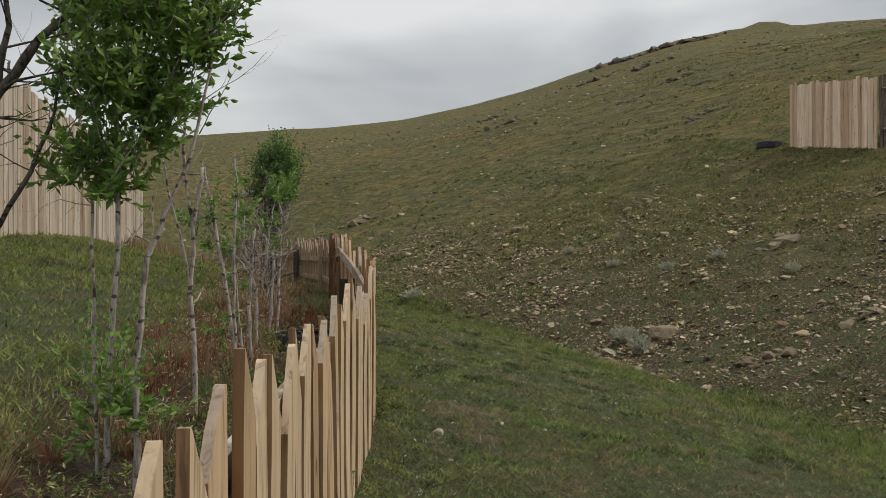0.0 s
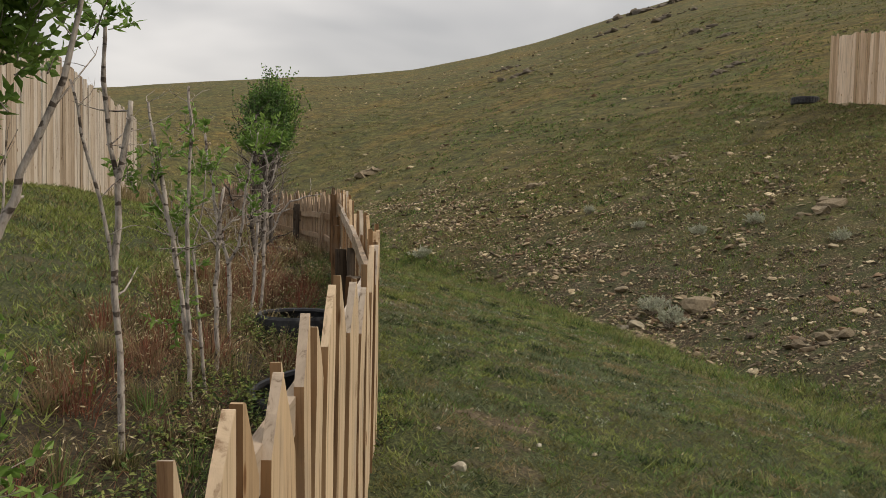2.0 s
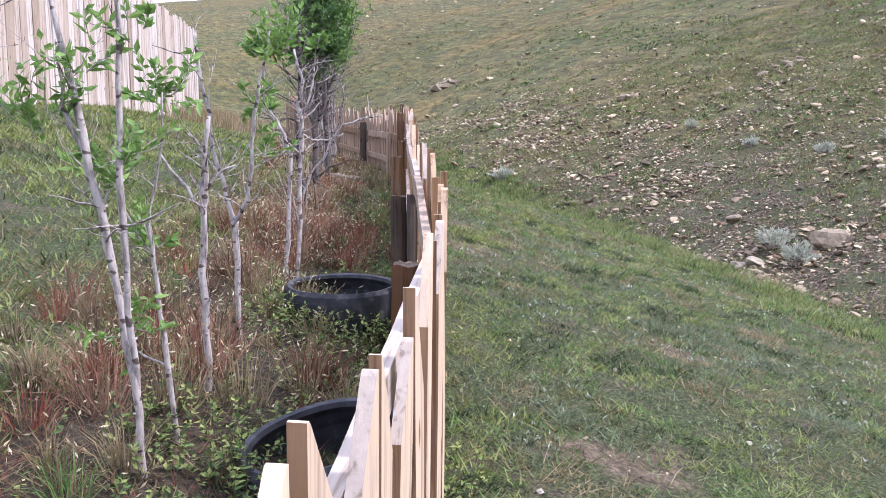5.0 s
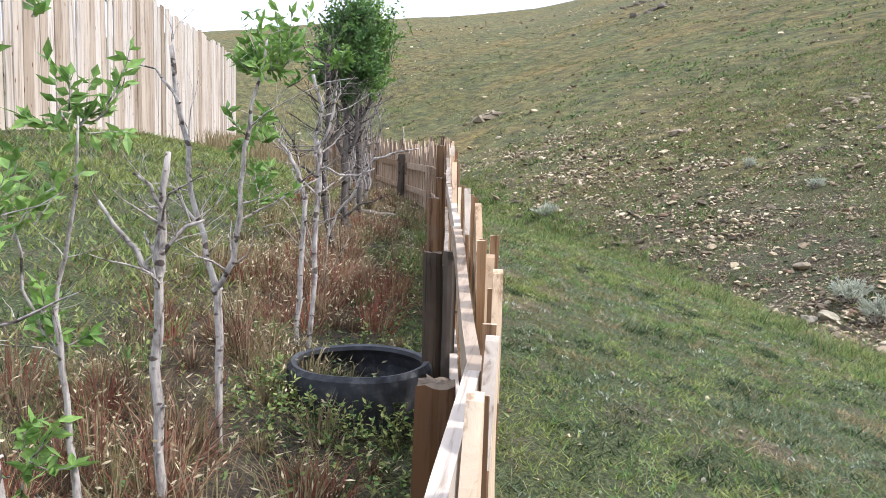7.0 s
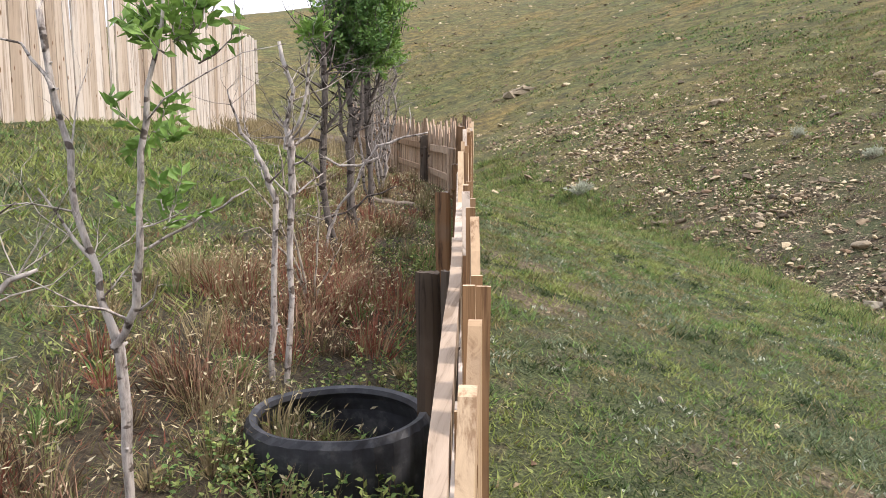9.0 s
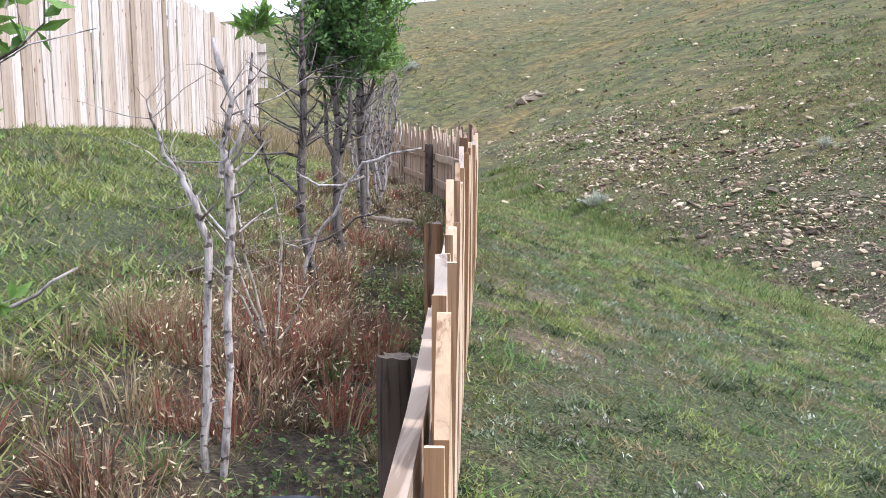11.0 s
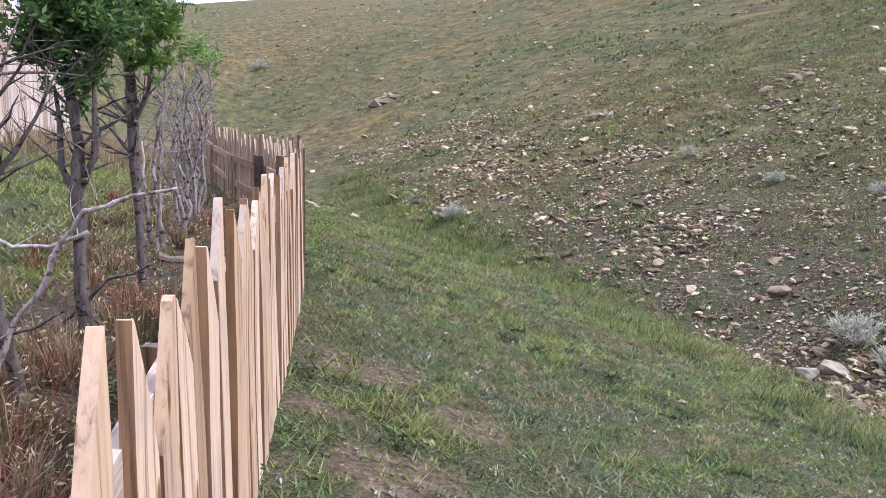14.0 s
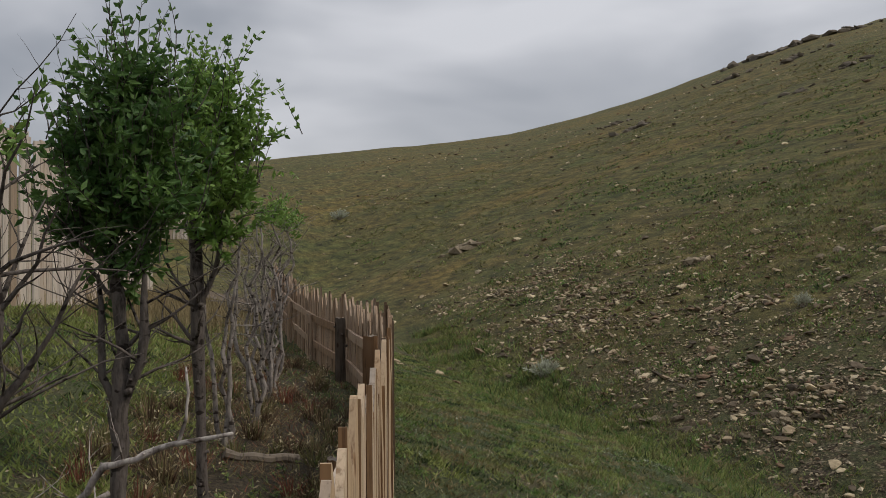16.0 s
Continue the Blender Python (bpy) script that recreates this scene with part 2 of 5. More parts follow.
def wood_look(pale, deep, grey, grain=(30, 30, 1.6)):
    def build(t, bsdf):
        info = t.nodes.new("ShaderNodeObjectInfo")
        c = add(t, "ShaderNodeTexCoord")
        shift = add(t, "ShaderNodeVectorMath")
        shift.operation = "MULTIPLY_ADD"
        shift.inputs[1].default_value = (1, 1, 1)
        t.links.new(c.outputs["Object"], shift.inputs[0])
        far = add(t, "ShaderNodeVectorMath")
        far.operation = "SCALE"
        far.inputs["Scale"].default_value = 23.0
        comb = t.nodes.new("ShaderNodeCombineXYZ")
        for k in range(3):
            t.links.new(info.outputs["Random"], comb.inputs[k])
        t.links.new(comb.outputs[0], far.inputs[0])
        t.links.new(far.outputs[0], shift.inputs[2])
        mp = add(t, "ShaderNodeMapping", Scale=grain)
        t.links.new(shift.outputs[0], mp.inputs["Vector"])
        n = add(t, "ShaderNodeTexNoise", Scale=1.0, Detail=6.0, Roughness=0.65, Distortion=0.6)
        t.links.new(mp.outputs[0], n.inputs["Vector"])
        lines = ramp_of(t, n.outputs["Fac"], [(0.37, deep), (0.47, pale), (0.63, tuple(min(1, 1.15 * v) for v in pale))])
        blot = add(t, "ShaderNodeTexNoise", Scale=5.0, Detail=4.0, Roughness=0.6)
        t.links.new(shift.outputs[0], blot.inputs["Vector"])
        stain = ramp_of(t, blot.outputs["Fac"], [(0.52, (0, 0, 0)), (0.75, (0.6, 0.6, 0.6))])
        col = mix_of(t, stain, lines, grey)
        tone = ramp_of(t, info.outputs["Random"], [(0.0, (0.62, 0.54, 0.45)), (0.3, (0.95, 0.9, 0.84)), (0.6, (1, 1, 1)), (1.0, (1.12, 1.13, 1.14))])
        col = mix_of(t, 1.0, col, tone, "MULTIPLY")
        wide = add(t, "ShaderNodeMapping", Scale=(6.5, 6.5, 3.2))
        t.links.new(shift.outputs[0], wide.inputs["Vector"])
        cell = add(t, "ShaderNodeTexVoronoi", Scale=1.0)
        t.links.new(wide.outputs[0], cell.inputs["Vector"])
        knot = ramp_of(t, cell.outputs["Distance"], [(0.05, (0.30, 0.20, 0.13)), (0.085, (0.55, 0.40, 0.28)), (0.12, (1, 1, 1))])
        col = mix_of(t, 1.0, col, knot, "MULTIPLY")
        t.links.new(col, bsdf.inputs["Base Color"])
        bump_of(t, bsdf, n.outputs["Fac"], 0.5, 0.004)
    return build


PICKET = material("sawn_picket_wood", wood_look((0.54, 0.41, 0.28), (0.29, 0.19, 0.115), (0.33, 0.28, 0.235)), 0.75)
# Narrow sides: browner sawn wood, with their shade put into the darker colour.
EDGE = material("sawn_shaded_picket_edge", wood_look((0.31, 0.182, 0.093), (0.16, 0.085, 0.042), (0.20, 0.135, 0.09)), 0.8)
CUT = material("stained_slant_cut", wood_look((0.40, 0.33, 0.265), (0.2, 0.15, 0.11), (0.16, 0.14, 0.125)), 0.85)
# Old pickets' narrow sides: weathered brown, darkened further as painted shade.
OLDEDGE = material("weathered_shaded_picket_edge", wood_look((0.15, 0.105, 0.072), (0.07, 0.046, 0.03), (0.13, 0.105, 0.085)), 0.85)
OLDPICKET = material("weathered_picket_wood", wood_look((0.38, 0.28, 0.20), (0.17, 0.115, 0.075), (0.31, 0.26, 0.215)), 0.85)
BOARD = material("new_fence_board", wood_look((0.51, 0.445, 0.38), (0.33, 0.265, 0.21), (0.42, 0.38, 0.345), (16, 16, 1.0)), 0.75)
# Warm pine tint, made paler to stand in for light on this fence.
PINE = material("brightened_pine_board", wood_look((0.72, 0.56, 0.42), (0.55, 0.40, 0.28), (0.64, 0.51, 0.40), (16, 16, 1.0)), 0.75)
POST = material("dark_log_post", wood_look((0.085, 0.065, 0.05), (0.03, 0.023, 0.018), (0.14, 0.12, 0.10)), 0.85)
POSTTOP = material("greyed_post_end", wood_look((0.20, 0.165, 0.13), (0.09, 0.07, 0.055), (0.17, 0.15, 0.13)), 0.9)
POSTBROWN = material("brown_log_post", wood_look((0.165, 0.090, 0.043), (0.060, 0.031, 0.016), (0.16, 0.115, 0.08)), 0.7)
RAIL = material("pale_grey_rail", wood_look((0.46, 0.39, 0.325), (0.28, 0.22, 0.165), (0.34, 0.30, 0.265), (30, 1.6, 30)), 0.75)
# Shaded side of the hillside fence corner, its shade put into the colour.
DARKBOARD = material("dark_shaded_board", wood_look((0.10, 0.08, 0.065), (0.04, 0.03, 0.025), (0.14, 0.12, 0.1)), 0.85)
LOG = material("old_grey_log", wood_look((0.165, 0.135, 0.105), (0.07, 0.055, 0.042), (0.13, 0.11, 0.09)), 0.9)


def bark_look(pale, deep):
    def build(t, bsdf):
        n = noise_of(t, 14, 6, 0.7, (3, 3, 0.8))
        k = noise_of(t, 9, 3, 0.5)
        c = ramp_of(t, n, [(0.32, deep), (0.55, pale), (0.75, tuple(1.2 * v for v in pale))])
        knots = ramp_of(t, k, [(0.6, (0, 0, 0)), (0.7, (0.8, 0.8, 0.8))])
        c = mix_of(t, knots, c, deep)
        scar = ramp_of(t, noise_of(t, 17, 2, 0.5, (1, 1, 1.7)), [(0.58, (1, 1, 1)), (0.63, (0.25, 0.22, 0.20))])
        t.links.new(mix_of(t, 1.0, c, scar, "MULTIPLY"), bsdf.inputs["Base Color"])
        bump_of(t, bsdf, n, 0.7, 0.006)
    return build


BARK = material("pale_grey_bark", bark_look((0.43, 0.385, 0.345), (0.10, 0.08, 0.07)), 0.85)
GREYBARK = material("grey_weathered_bark", bark_look((0.30, 0.265, 0.235), (0.07, 0.056, 0.048)), 0.9)
DARKBARK = material("dark_furrowed_bark", bark_look((0.13, 0.11, 0.096), (0.03, 0.024, 0.02)), 0.9)
TWIG = material("pale_dry_twig", bark_look((0.36, 0.31, 0.25), (0.14, 0.11, 0.08)), 0.85)


def leaf_look(lo, hi):
    def build(t, bsdf):
        n = noise_of(t, 7, 3, 0.6)
        m = noise_of(t, 70, 2, 0.5)
        c1 = ramp_of(t, n, [(0.35, lo), (0.65, hi)])
        c2 = ramp_of(t, m, [(0.3, (0.75, 0.75, 0.75)), (0.7, (1.2, 1.2, 1.1))])
        c = mix_of(t, 1.0, c1, c2, "MULTIPLY")
        t.links.new(c, bsdf.inputs["Base Color"])
        tr = t.nodes.new("ShaderNodeBsdfTranslucent")
        t.links.new(c, tr.inputs["Color"])
        ms = add(t, "ShaderNodeMixShader", Fac=0.32)
        t.links.new(bsdf.outputs[0], ms.inputs[1])
        t.links.new(tr.outputs[0], ms.inputs[2])
        t.links.new(ms.outputs[0], t.nodes["Material Output"].inputs["Surface"])
    return build


LEAF = material("green_leaf", leaf_look((0.11, 0.215, 0.045), (0.25, 0.39, 0.10)), 0.5)
DARKLEAF = material("dark_green_leaf", leaf_look((0.048, 0.115, 0.034), (0.13, 0.235, 0.060)), 0.5)
BLADE = material("grass_blade", leaf_look((0.085, 0.160, 0.042), (0.20, 0.30, 0.097)), 0.7)
DRYBLADE = material("dry_grass_stem", leaf_look((0.22, 0.17, 0.09), (0.37, 0.30, 0.18)), 0.8)
PINKBLADE = material("pinkish_straw_stem", leaf_look((0.24, 0.125, 0.085), (0.40, 0.26, 0.18)), 0.8)
REDBLADE = material("red_brown_grass_stem", leaf_look((0.16, 0.052, 0.036), (0.31, 0.125, 0.085)), 0.8)
GREYBLADE = material("grey_green_blade", leaf_look((0.115, 0.155, 0.085), (0.23, 0.27, 0.17)), 0.8)
LIMEBLADE = material("yellow_green_blade", leaf_look((0.155, 0.20, 0.05), (0.325, 0.365, 0.125)), 0.7)
# Dark copy of the green blade: shade between tufts put into the colour.
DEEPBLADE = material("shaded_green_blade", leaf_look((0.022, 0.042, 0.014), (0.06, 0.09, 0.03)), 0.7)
OLIVEBLADE = material("olive_grass_blade", leaf_look((0.11, 0.112, 0.045), (0.235, 0.22, 0.10)), 0.75)
BROWNBLADE = material("dead_brown_stem", leaf_look((0.085, 0.055, 0.035), (0.17, 0.12, 0.08)), 0.85)
SEED = material("straw_seed_head", leaf_look((0.48, 0.40, 0.25), (0.68, 0.59, 0.42)), 0.8)
SAGE = material("grey_sage_leaf", leaf_look((0.36, 0.385, 0.31), (0.55, 0.57, 0.48)), 0.85)


def stone_look(t, bsdf):
    n = noise_of(t, 12, 5, 0.65)
    at = t.nodes.new("ShaderNodeAttribute")
    at.attribute_name = "tone"
    c1 = ramp_of(t, n, [(0.3, (0.5, 0.46, 0.40)), (0.5, (1, 0.96, 0.86)), (0.72, (1.3, 1.26, 1.14))])
    t.links.new(mix_of(t, 1.0, at.outputs["Color"], c1, "MULTIPLY"), bsdf.inputs["Base Color"])
    bump_of(t, bsdf, n, 0.6, 0.02)


STONE = material("pale_limestone", stone_look, 0.9)


def rubber_look(t, bsdf):
    n = noise_of(t, 14, 5, 0.6)
    t.links.new(ramp_of(t, n, [(0.3, (0.014, 0.014, 0.016)), (0.55, (0.032, 0.033, 0.038)), (0.72, (0.085, 0.083, 0.084))]), bsdf.inputs["Base Color"])
    bump_of(t, bsdf, n, 0.3, 0.004)


RUBBER = material("worn_black_rubber", rubber_look, 0.55)


# ---- mesh helpers ----
def mesh_of(name, verts, faces, mats, index=None, flat=True):
    me = bpy.data.meshes.new(name)
    me.from_pydata([tuple(v) for v in verts], [], faces)
    for m in mats:
        me.materials.append(m)
    if index is not None:
        me.polygons.foreach_set("material_index", index)
    if not flat:
        me.polygons.foreach_set("use_smooth", [True] * len(me.polygons))
    me.update()
    return me


def part(name, mesh, parent, m=None, label=""):
    o = new(name, mesh)
    o.parent = parent
    if m is not None:
        o.matrix_basis = m
    return tagged(o, label) if label else o


def thing(name, m, label, category, group="", kind=""):
    e = new(name)
    e.empty_display_size = 0.1
    e.matrix_basis = m
    return tagged(e, label, category, group, kind)


class Soup:
    """Collects vertices and faces for one mesh."""
    def __init__(self):
        self.v, self.f, self.i = [], [], []

    def tube(self, pts, radii, sides=6, mat=0, cap=True):
        base = len(self.v)
        up = Vector((0.3, 0.9, 0.1))
        for n, p in enumerate(pts):
            d = (pts[min(n + 1, len(pts) - 1)] - pts[max(n - 1, 0)]).normalized()
            s = d.cross(up)
            s = s.normalized() if s.length > 1e-4 else Vector((1, 0, 0))
            w = s.cross(d)
            for k in range(sides):
                a = 2 * math.pi * k / sides
                self.v.append(p + (s * math.cos(a) + w * math.sin(a)) * radii[n])
        for n in range(len(pts) - 1):
            for k in range(sides):
                q, r = base + n * sides + k, base + n * sides + (k + 1) % sides
                self.f.append((q, r, r + sides, q + sides))
                self.i.append(mat)
        if cap:
            e = base + (len(pts) - 1) * sides
            self.f.append(tuple(range(e, e + sides)))
            self.i.append(mat)

    def leaf(self, p, d, length, width, side, mat=0, fold=0.25):
        s = d.cross(side)
        s = s.normalized() * width if s.length > 1e-5 else Vector((width, 0, 0))
        n = s.cross(d).normalized() * width * fold
        b = len(self.v)
        self.v += [p, p + d * length * 0.45 + s + n, p + d * length, p + d * length * 0.45 - s + n]
        self.f += [(b, b + 1, b + 2), (b, b + 2, b + 3)]
        self.i += [mat, mat]

    def blade(self, p, lean, height, width, mat=0):
        a = random.random() * 6.283
        w = Vector((math.cos(a), math.sin(a), 0)) * width
        b = len(self.v)
        m = p + lean * 0.35 + Vector((0, 0, height * 0.62))
        self.v += [p - w, p + w, m + w * 0.7, m - w * 0.7, p + lean + Vector((0, 0, height))]
        self.f += [(b, b + 1, b + 2, b + 3), (b + 3, b + 2, b + 4)]
        self.i += [mat, mat]

    def mesh(self, name, mats, flat=True):
        return mesh_of(name, self.v, self.f, mats, self.i, flat)


# ---- the ground, one sheet to the horizon ----
def build_ground():
    c = np.array([0.5, 7.0])
    rings = np.concatenate([np.linspace(0.08, 20, 160), np.linspace(20.3, 26, 14), 26 * (2600 / 26) ** (np.arange(1, 76) / 75)])
    n = 340
    ang = np.linspace(0, 2 * math.pi, n, endpoint=False)
    X = c[0] + rings[:, None] * np.sin(ang)[None]
    Y = c[1] + rings[:, None] * np.cos(ang)[None]
    Z = land(X, Y)
    verts = np.stack([X, Y, Z], -1).reshape(-1, 3)
    faces = []
    for r in range(len(rings) - 1):
        for k in range(n):
            q, p = r * n + k, r * n + (k + 1) % n
            faces.append((q, q + n, p + n, p))
    faces.append(tuple(range(n - 1, -1, -1))[::-1])
    me = mesh_of("ground", verts.tolist(), faces, [GROUND], flat=False)
    x, y = X.ravel(), Y.ravel()
    u = x - fence_x(y)
    col = np.zeros((len(x), 4), np.float32)
    col[:, 0] = gravel_at(x, y)
    r = np.hypot(x, y)
    col[:, 1] = np.maximum(smooth(3, 12, (x - gully_x(y)) + 0.65 * np.maximum(y - 16, 0) + 2 * value_noise(x, y, 4, 12)) * 0.85, smooth(24, 40, r))
    strip = smooth(-2.0, -1.4, u + 0.4 * value_noise(x, y, 0.8, 13)) * (1 - smooth(-0.5, -0.2, u)) * (1 - smooth(20, 26, y))
    col[:, 2] = strip * 0.9
    col[:, 3] = 1
    bare = me.attributes.new("bare", "FLOAT", "POINT")
    bare.data.foreach_set("value", (bare_at(x, y) * 0.7).astype(np.float32))
    at = me.color_attributes.new("cover", "FLOAT_COLOR", "POINT")
    at.data.foreach_set("color", col.ravel())
    tagged(new("ground", me), "grassy slope with a stony gully and a bare hill behind", "ground", kind="structure")


build_ground()


# ---- picket fence ----
def picket_mesh(style, rng, rising):
    """A sawn picket board one metre high, its foot at the origin, its broad face towards +x; the top is cut on a slant that rises or falls along y."""
    h, w, th = 1.0, rng.uniform(0.062, 0.080), rng.uniform(0.010, 0.013)
    cut, tip, nick = rng.uniform(0.13, 0.23), rng.uniform(0.009, 0.028), rng.uniform(-0.006, 0.006)
    bow = rng.uniform(-0.005, 0.005)
    low, high = (-w, w - tip) if rising else (w, -w + tip)
    mid = (low + high) / 2 + nick
    rings = [(0, -w, w, 0), (0.35, -w * 1.02, w * 0.985, bow), (0.6, -w * 0.99, w * 1.015, bow), (h - cut, -w, w, 0)]
    end = w if rising else -w
    for z, y in ((h - cut * 0.48, mid), (h - 0.006, high), (h, (high + end) / 2)):
        rings.append((z, min(y, end), max(y, end), 0))
    v, f, i = [], [], []
    for z, p, q, o in rings:
        v += [(-th + o, p, z), (th + o, p, z), (th + o, q, z), (-th + o, q, z)]
    for r in range(len(rings) - 1):
        for k in range(4):
            p, q = r * 4 + k, r * 4 + (k + 1) % 4
            f.append((p, q, q + 4, p + 4))
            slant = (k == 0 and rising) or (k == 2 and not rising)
            # 1 is the edge wood with shade in its colour
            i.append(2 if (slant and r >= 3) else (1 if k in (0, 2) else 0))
    f.append(tuple(range(len(v) - 4, len(v))))
    i.append(2)
    return mesh_of("picket", v, f, style, i)


def log_mesh(name, mat, length, radius, seed=0, square=False):
    """A weathered post: round, or split square, with a drying crack down one side, a worn top and knot stubs."""
    rng = random.Random(seed)
    s = Soup()
    sides, k = 18, 9
    crack, bend = rng.randrange(sides), rng.uniform(-.012, .012)
    wave = [1 + rng.uniform(-.07, .07) for _ in range(sides)]
    for j in range(k + 1):
        f = j / k
        top = 0.93 if j == k else 1.0
        for q in range(sides):
            a = 2 * math.pi * q / sides
            r = radius * wave[q] * top * (1 + rng.uniform(-.035, .035))
            if square:
                r *= min(1.32, 0.98 / max(abs(math.cos(a)), abs(math.sin(a))))
            if q == crack and j > 1:
                r *= 0.72 - 0.18 * f
            s.v.append(Vector((math.cos(a) * r + bend * math.sin(3 * f), math.sin(a) * r, length * f - (rng.uniform(0, .012) if j == k else 0))))
    for j in range(k):
        for q in range(sides):
            p, r = j * sides + q, j * sides + (q + 1) % sides
            s.f.append((p, r, r + sides, p + sides))
            s.i.append(0)
    s.v.append(Vector((bend * math.sin(3), 0, length - .006)))
    for q in range(sides):
        s.f.append((k * sides + q, k * sides + (q + 1) % sides, len(s.v) - 1))
        s.i.append(1)
    for _ in range(0 if square else 3):
        a, z = rng.uniform(0, 6.28), length * rng.uniform(0.5, 0.92)
        d = Vector((math.cos(a), math.sin(a), 0.35))
        s.tube([Vector((0, 0, z)), Vector((0, 0, z)) + d * radius * 1.1, Vector((0, 0, z)) + d * radius * 1.4], [radius * 0.36, radius * 0.28, radius * 0.14], 7, 0)
    return s.mesh(name, [mat, POSTTOP], True)


def rail_between(name, a, b, h, t, mat, parent, seed):
    rng = random.Random(seed)
    d = b - a
    n = 6
    s = Soup()
    for j in range(n + 1):
        p = a + d * (j / n) + Vector((rng.uniform(-.004, .004), 0, rng.uniform(-.006, .006)))
        for dx, dz in ((-t, -h), (t, -h), (t, h), (-t, h)):
            s.v.append(p + Vector((dx, 0, dz)))
    for j in range(n):
        for k in range(4):
            q, r = j * 4 + k, j * 4 + (k + 1) % 4
            s.f.append((q, q + 4, r + 4, r))
            s.i.append(0)
    s.f += [(0, 1, 2, 3), (n * 4 + 3, n * 4 + 2, n * 4 + 1, n * 4)]
    s.i += [0, 0]
    me = s.mesh(name, [mat])
    return part(name, me, parent)


def top_z(y):
    """The mean height of the picket tops."""
    return float(np.interp(y, [-3, 3.2, 4.4, 6.0, 8.9, 10.0, 12.0, 15.2, 19.0, 23.0, 34.0], [1.17, 1.23, 1.28, 1.36, 1.53, 1.60, 1.66, 1.72, 1.70, 1.80, 2.45]))


POSTS_Y = [-1.3, 0.6, 2.5, 4.45, 6.31, 8.23, 10.09, 12.0, 14.1, 16.6, 19.1, 21.4, 24.0, 27.0, 30.0]


def build_picket_fence():
    rng = random.Random(11)
    fence = thing("picket_fence", pose(0, 0, 0), "rough-sawn picket fence with pointed tops beside the grass track", "fence")
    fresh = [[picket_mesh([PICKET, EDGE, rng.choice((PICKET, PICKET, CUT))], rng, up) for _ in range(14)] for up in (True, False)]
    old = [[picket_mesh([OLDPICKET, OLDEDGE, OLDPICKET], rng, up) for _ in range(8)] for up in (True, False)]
    y, n = -1.6, 0
    while y < 30.5:
        x = float(fence_x(y))
        dx = float(fence_x(y + 0.1) - fence_x(y - 0.1)) / 0.2
        worn = y > 13.6 + rng.uniform(-1.2, 1.2)
        odd = rng.random() < 0.07
        me = rng.choice((old if worn else fresh)[(n + odd) % 2])
        foot = ground_z(x + 0.03, y) - 0.06
        height = top_z(y) + 0.015 + rng.gauss(0, 0.045 if worn else 0.026) - foot
        turn = math.degrees(math.atan(-dx))
        m = pose(x + 0.014 + rng.uniform(-.003, .003), y, foot, rng.gauss(0, 0.6), rng.gauss(0, 0.4), turn + rng.gauss(0, 1.5))
        part("picket", me, fence, m @ Matrix.Diagonal((1, rng.uniform(.9, 1.05) * (0.92 if worn else 1), height, 1)))
        y += (rng.uniform(0.145, 0.175) if worn else rng.uniform(0.185, 0.205) if n % 2 == 0 else rng.uniform(0.20, 0.235)) / math.hypot(1, dx)
        n += 1
    for n, py in enumerate(POSTS_Y):
        fx = float(fence_x(py))
        dark = abs(py - 19.1) < 0.1
        logs = [(-0.105, 0.046, 0.2)] if n == 4 else [(-0.10, 0.042, 0.26)]
        if abs(py - 8.23) < 0.1:
            logs = [(-0.13, 0.045, 0.275), (-0.06, 0.030, 0.265)]
        elif dark:
            logs = [(-0.14, 0.062, 0.20)]
        elif n > 8:
            logs = [(-0.10, 0.045, 0.34)]
        elif n == 8:
            logs = [(-0.10, 0.045, 0.02)]
        for off, rad, drop in logs:
            z = ground_z(fx + off, py) - 0.1
            me = log_mesh("post", OLDPICKET if n > 8 and not dark else POSTBROWN if n in (3, 4, 6, 7, 8) else POST, top_z(py) - drop - z, rad, n, n in (4, 6, 8))
            part("post", me, fence, pose(fx + off, py, z, rng.gauss(0, .7), rng.gauss(0, .7), rng.uniform(-8, 8)))
    for n in range(len(POSTS_Y) - 1):
        y0, y1 = POSTS_Y[n] - 0.06, POSTS_Y[n + 1] + 0.06
        for drop, hh in ((0.21 if y0 < 12 else 0.40, 0.05), (0.78, 0.045)):
            off = -0.019 - (0.0 if n % 2 else 0.003)
            a = Vector((float(fence_x(y0)) + off, y0, top_z(y0) - drop))
            b = Vector((float(fence_x(y1)) + off, y1, top_z(y1) - drop))
            rail_between("rail", a, b, hh, 0.017, (RAIL if y0 < 12 else OLDPICKET), fence, n * 7 + int(drop * 10))


# ---- tall board fences ----
def board_mesh(rng, w, h, slant, mat):
    t = 0.012
    j = rng.uniform(-0.01, 0.01)
    v = [(-t, -w, 0), (t, -w, 0), (t, w, 0), (-t, w, 0), (-t, -w + j, h), (t, -w + j, h), (t, w + j, h + slant), (-t, w + j, h + slant)]
    f = [(0, 3, 2, 1), (4, 5, 6, 7), (0, 1, 5, 4), (1, 2, 6, 5), (2, 3, 7, 6), (3, 0, 4, 7)]
    return mesh_of("board", v, f, [mat])


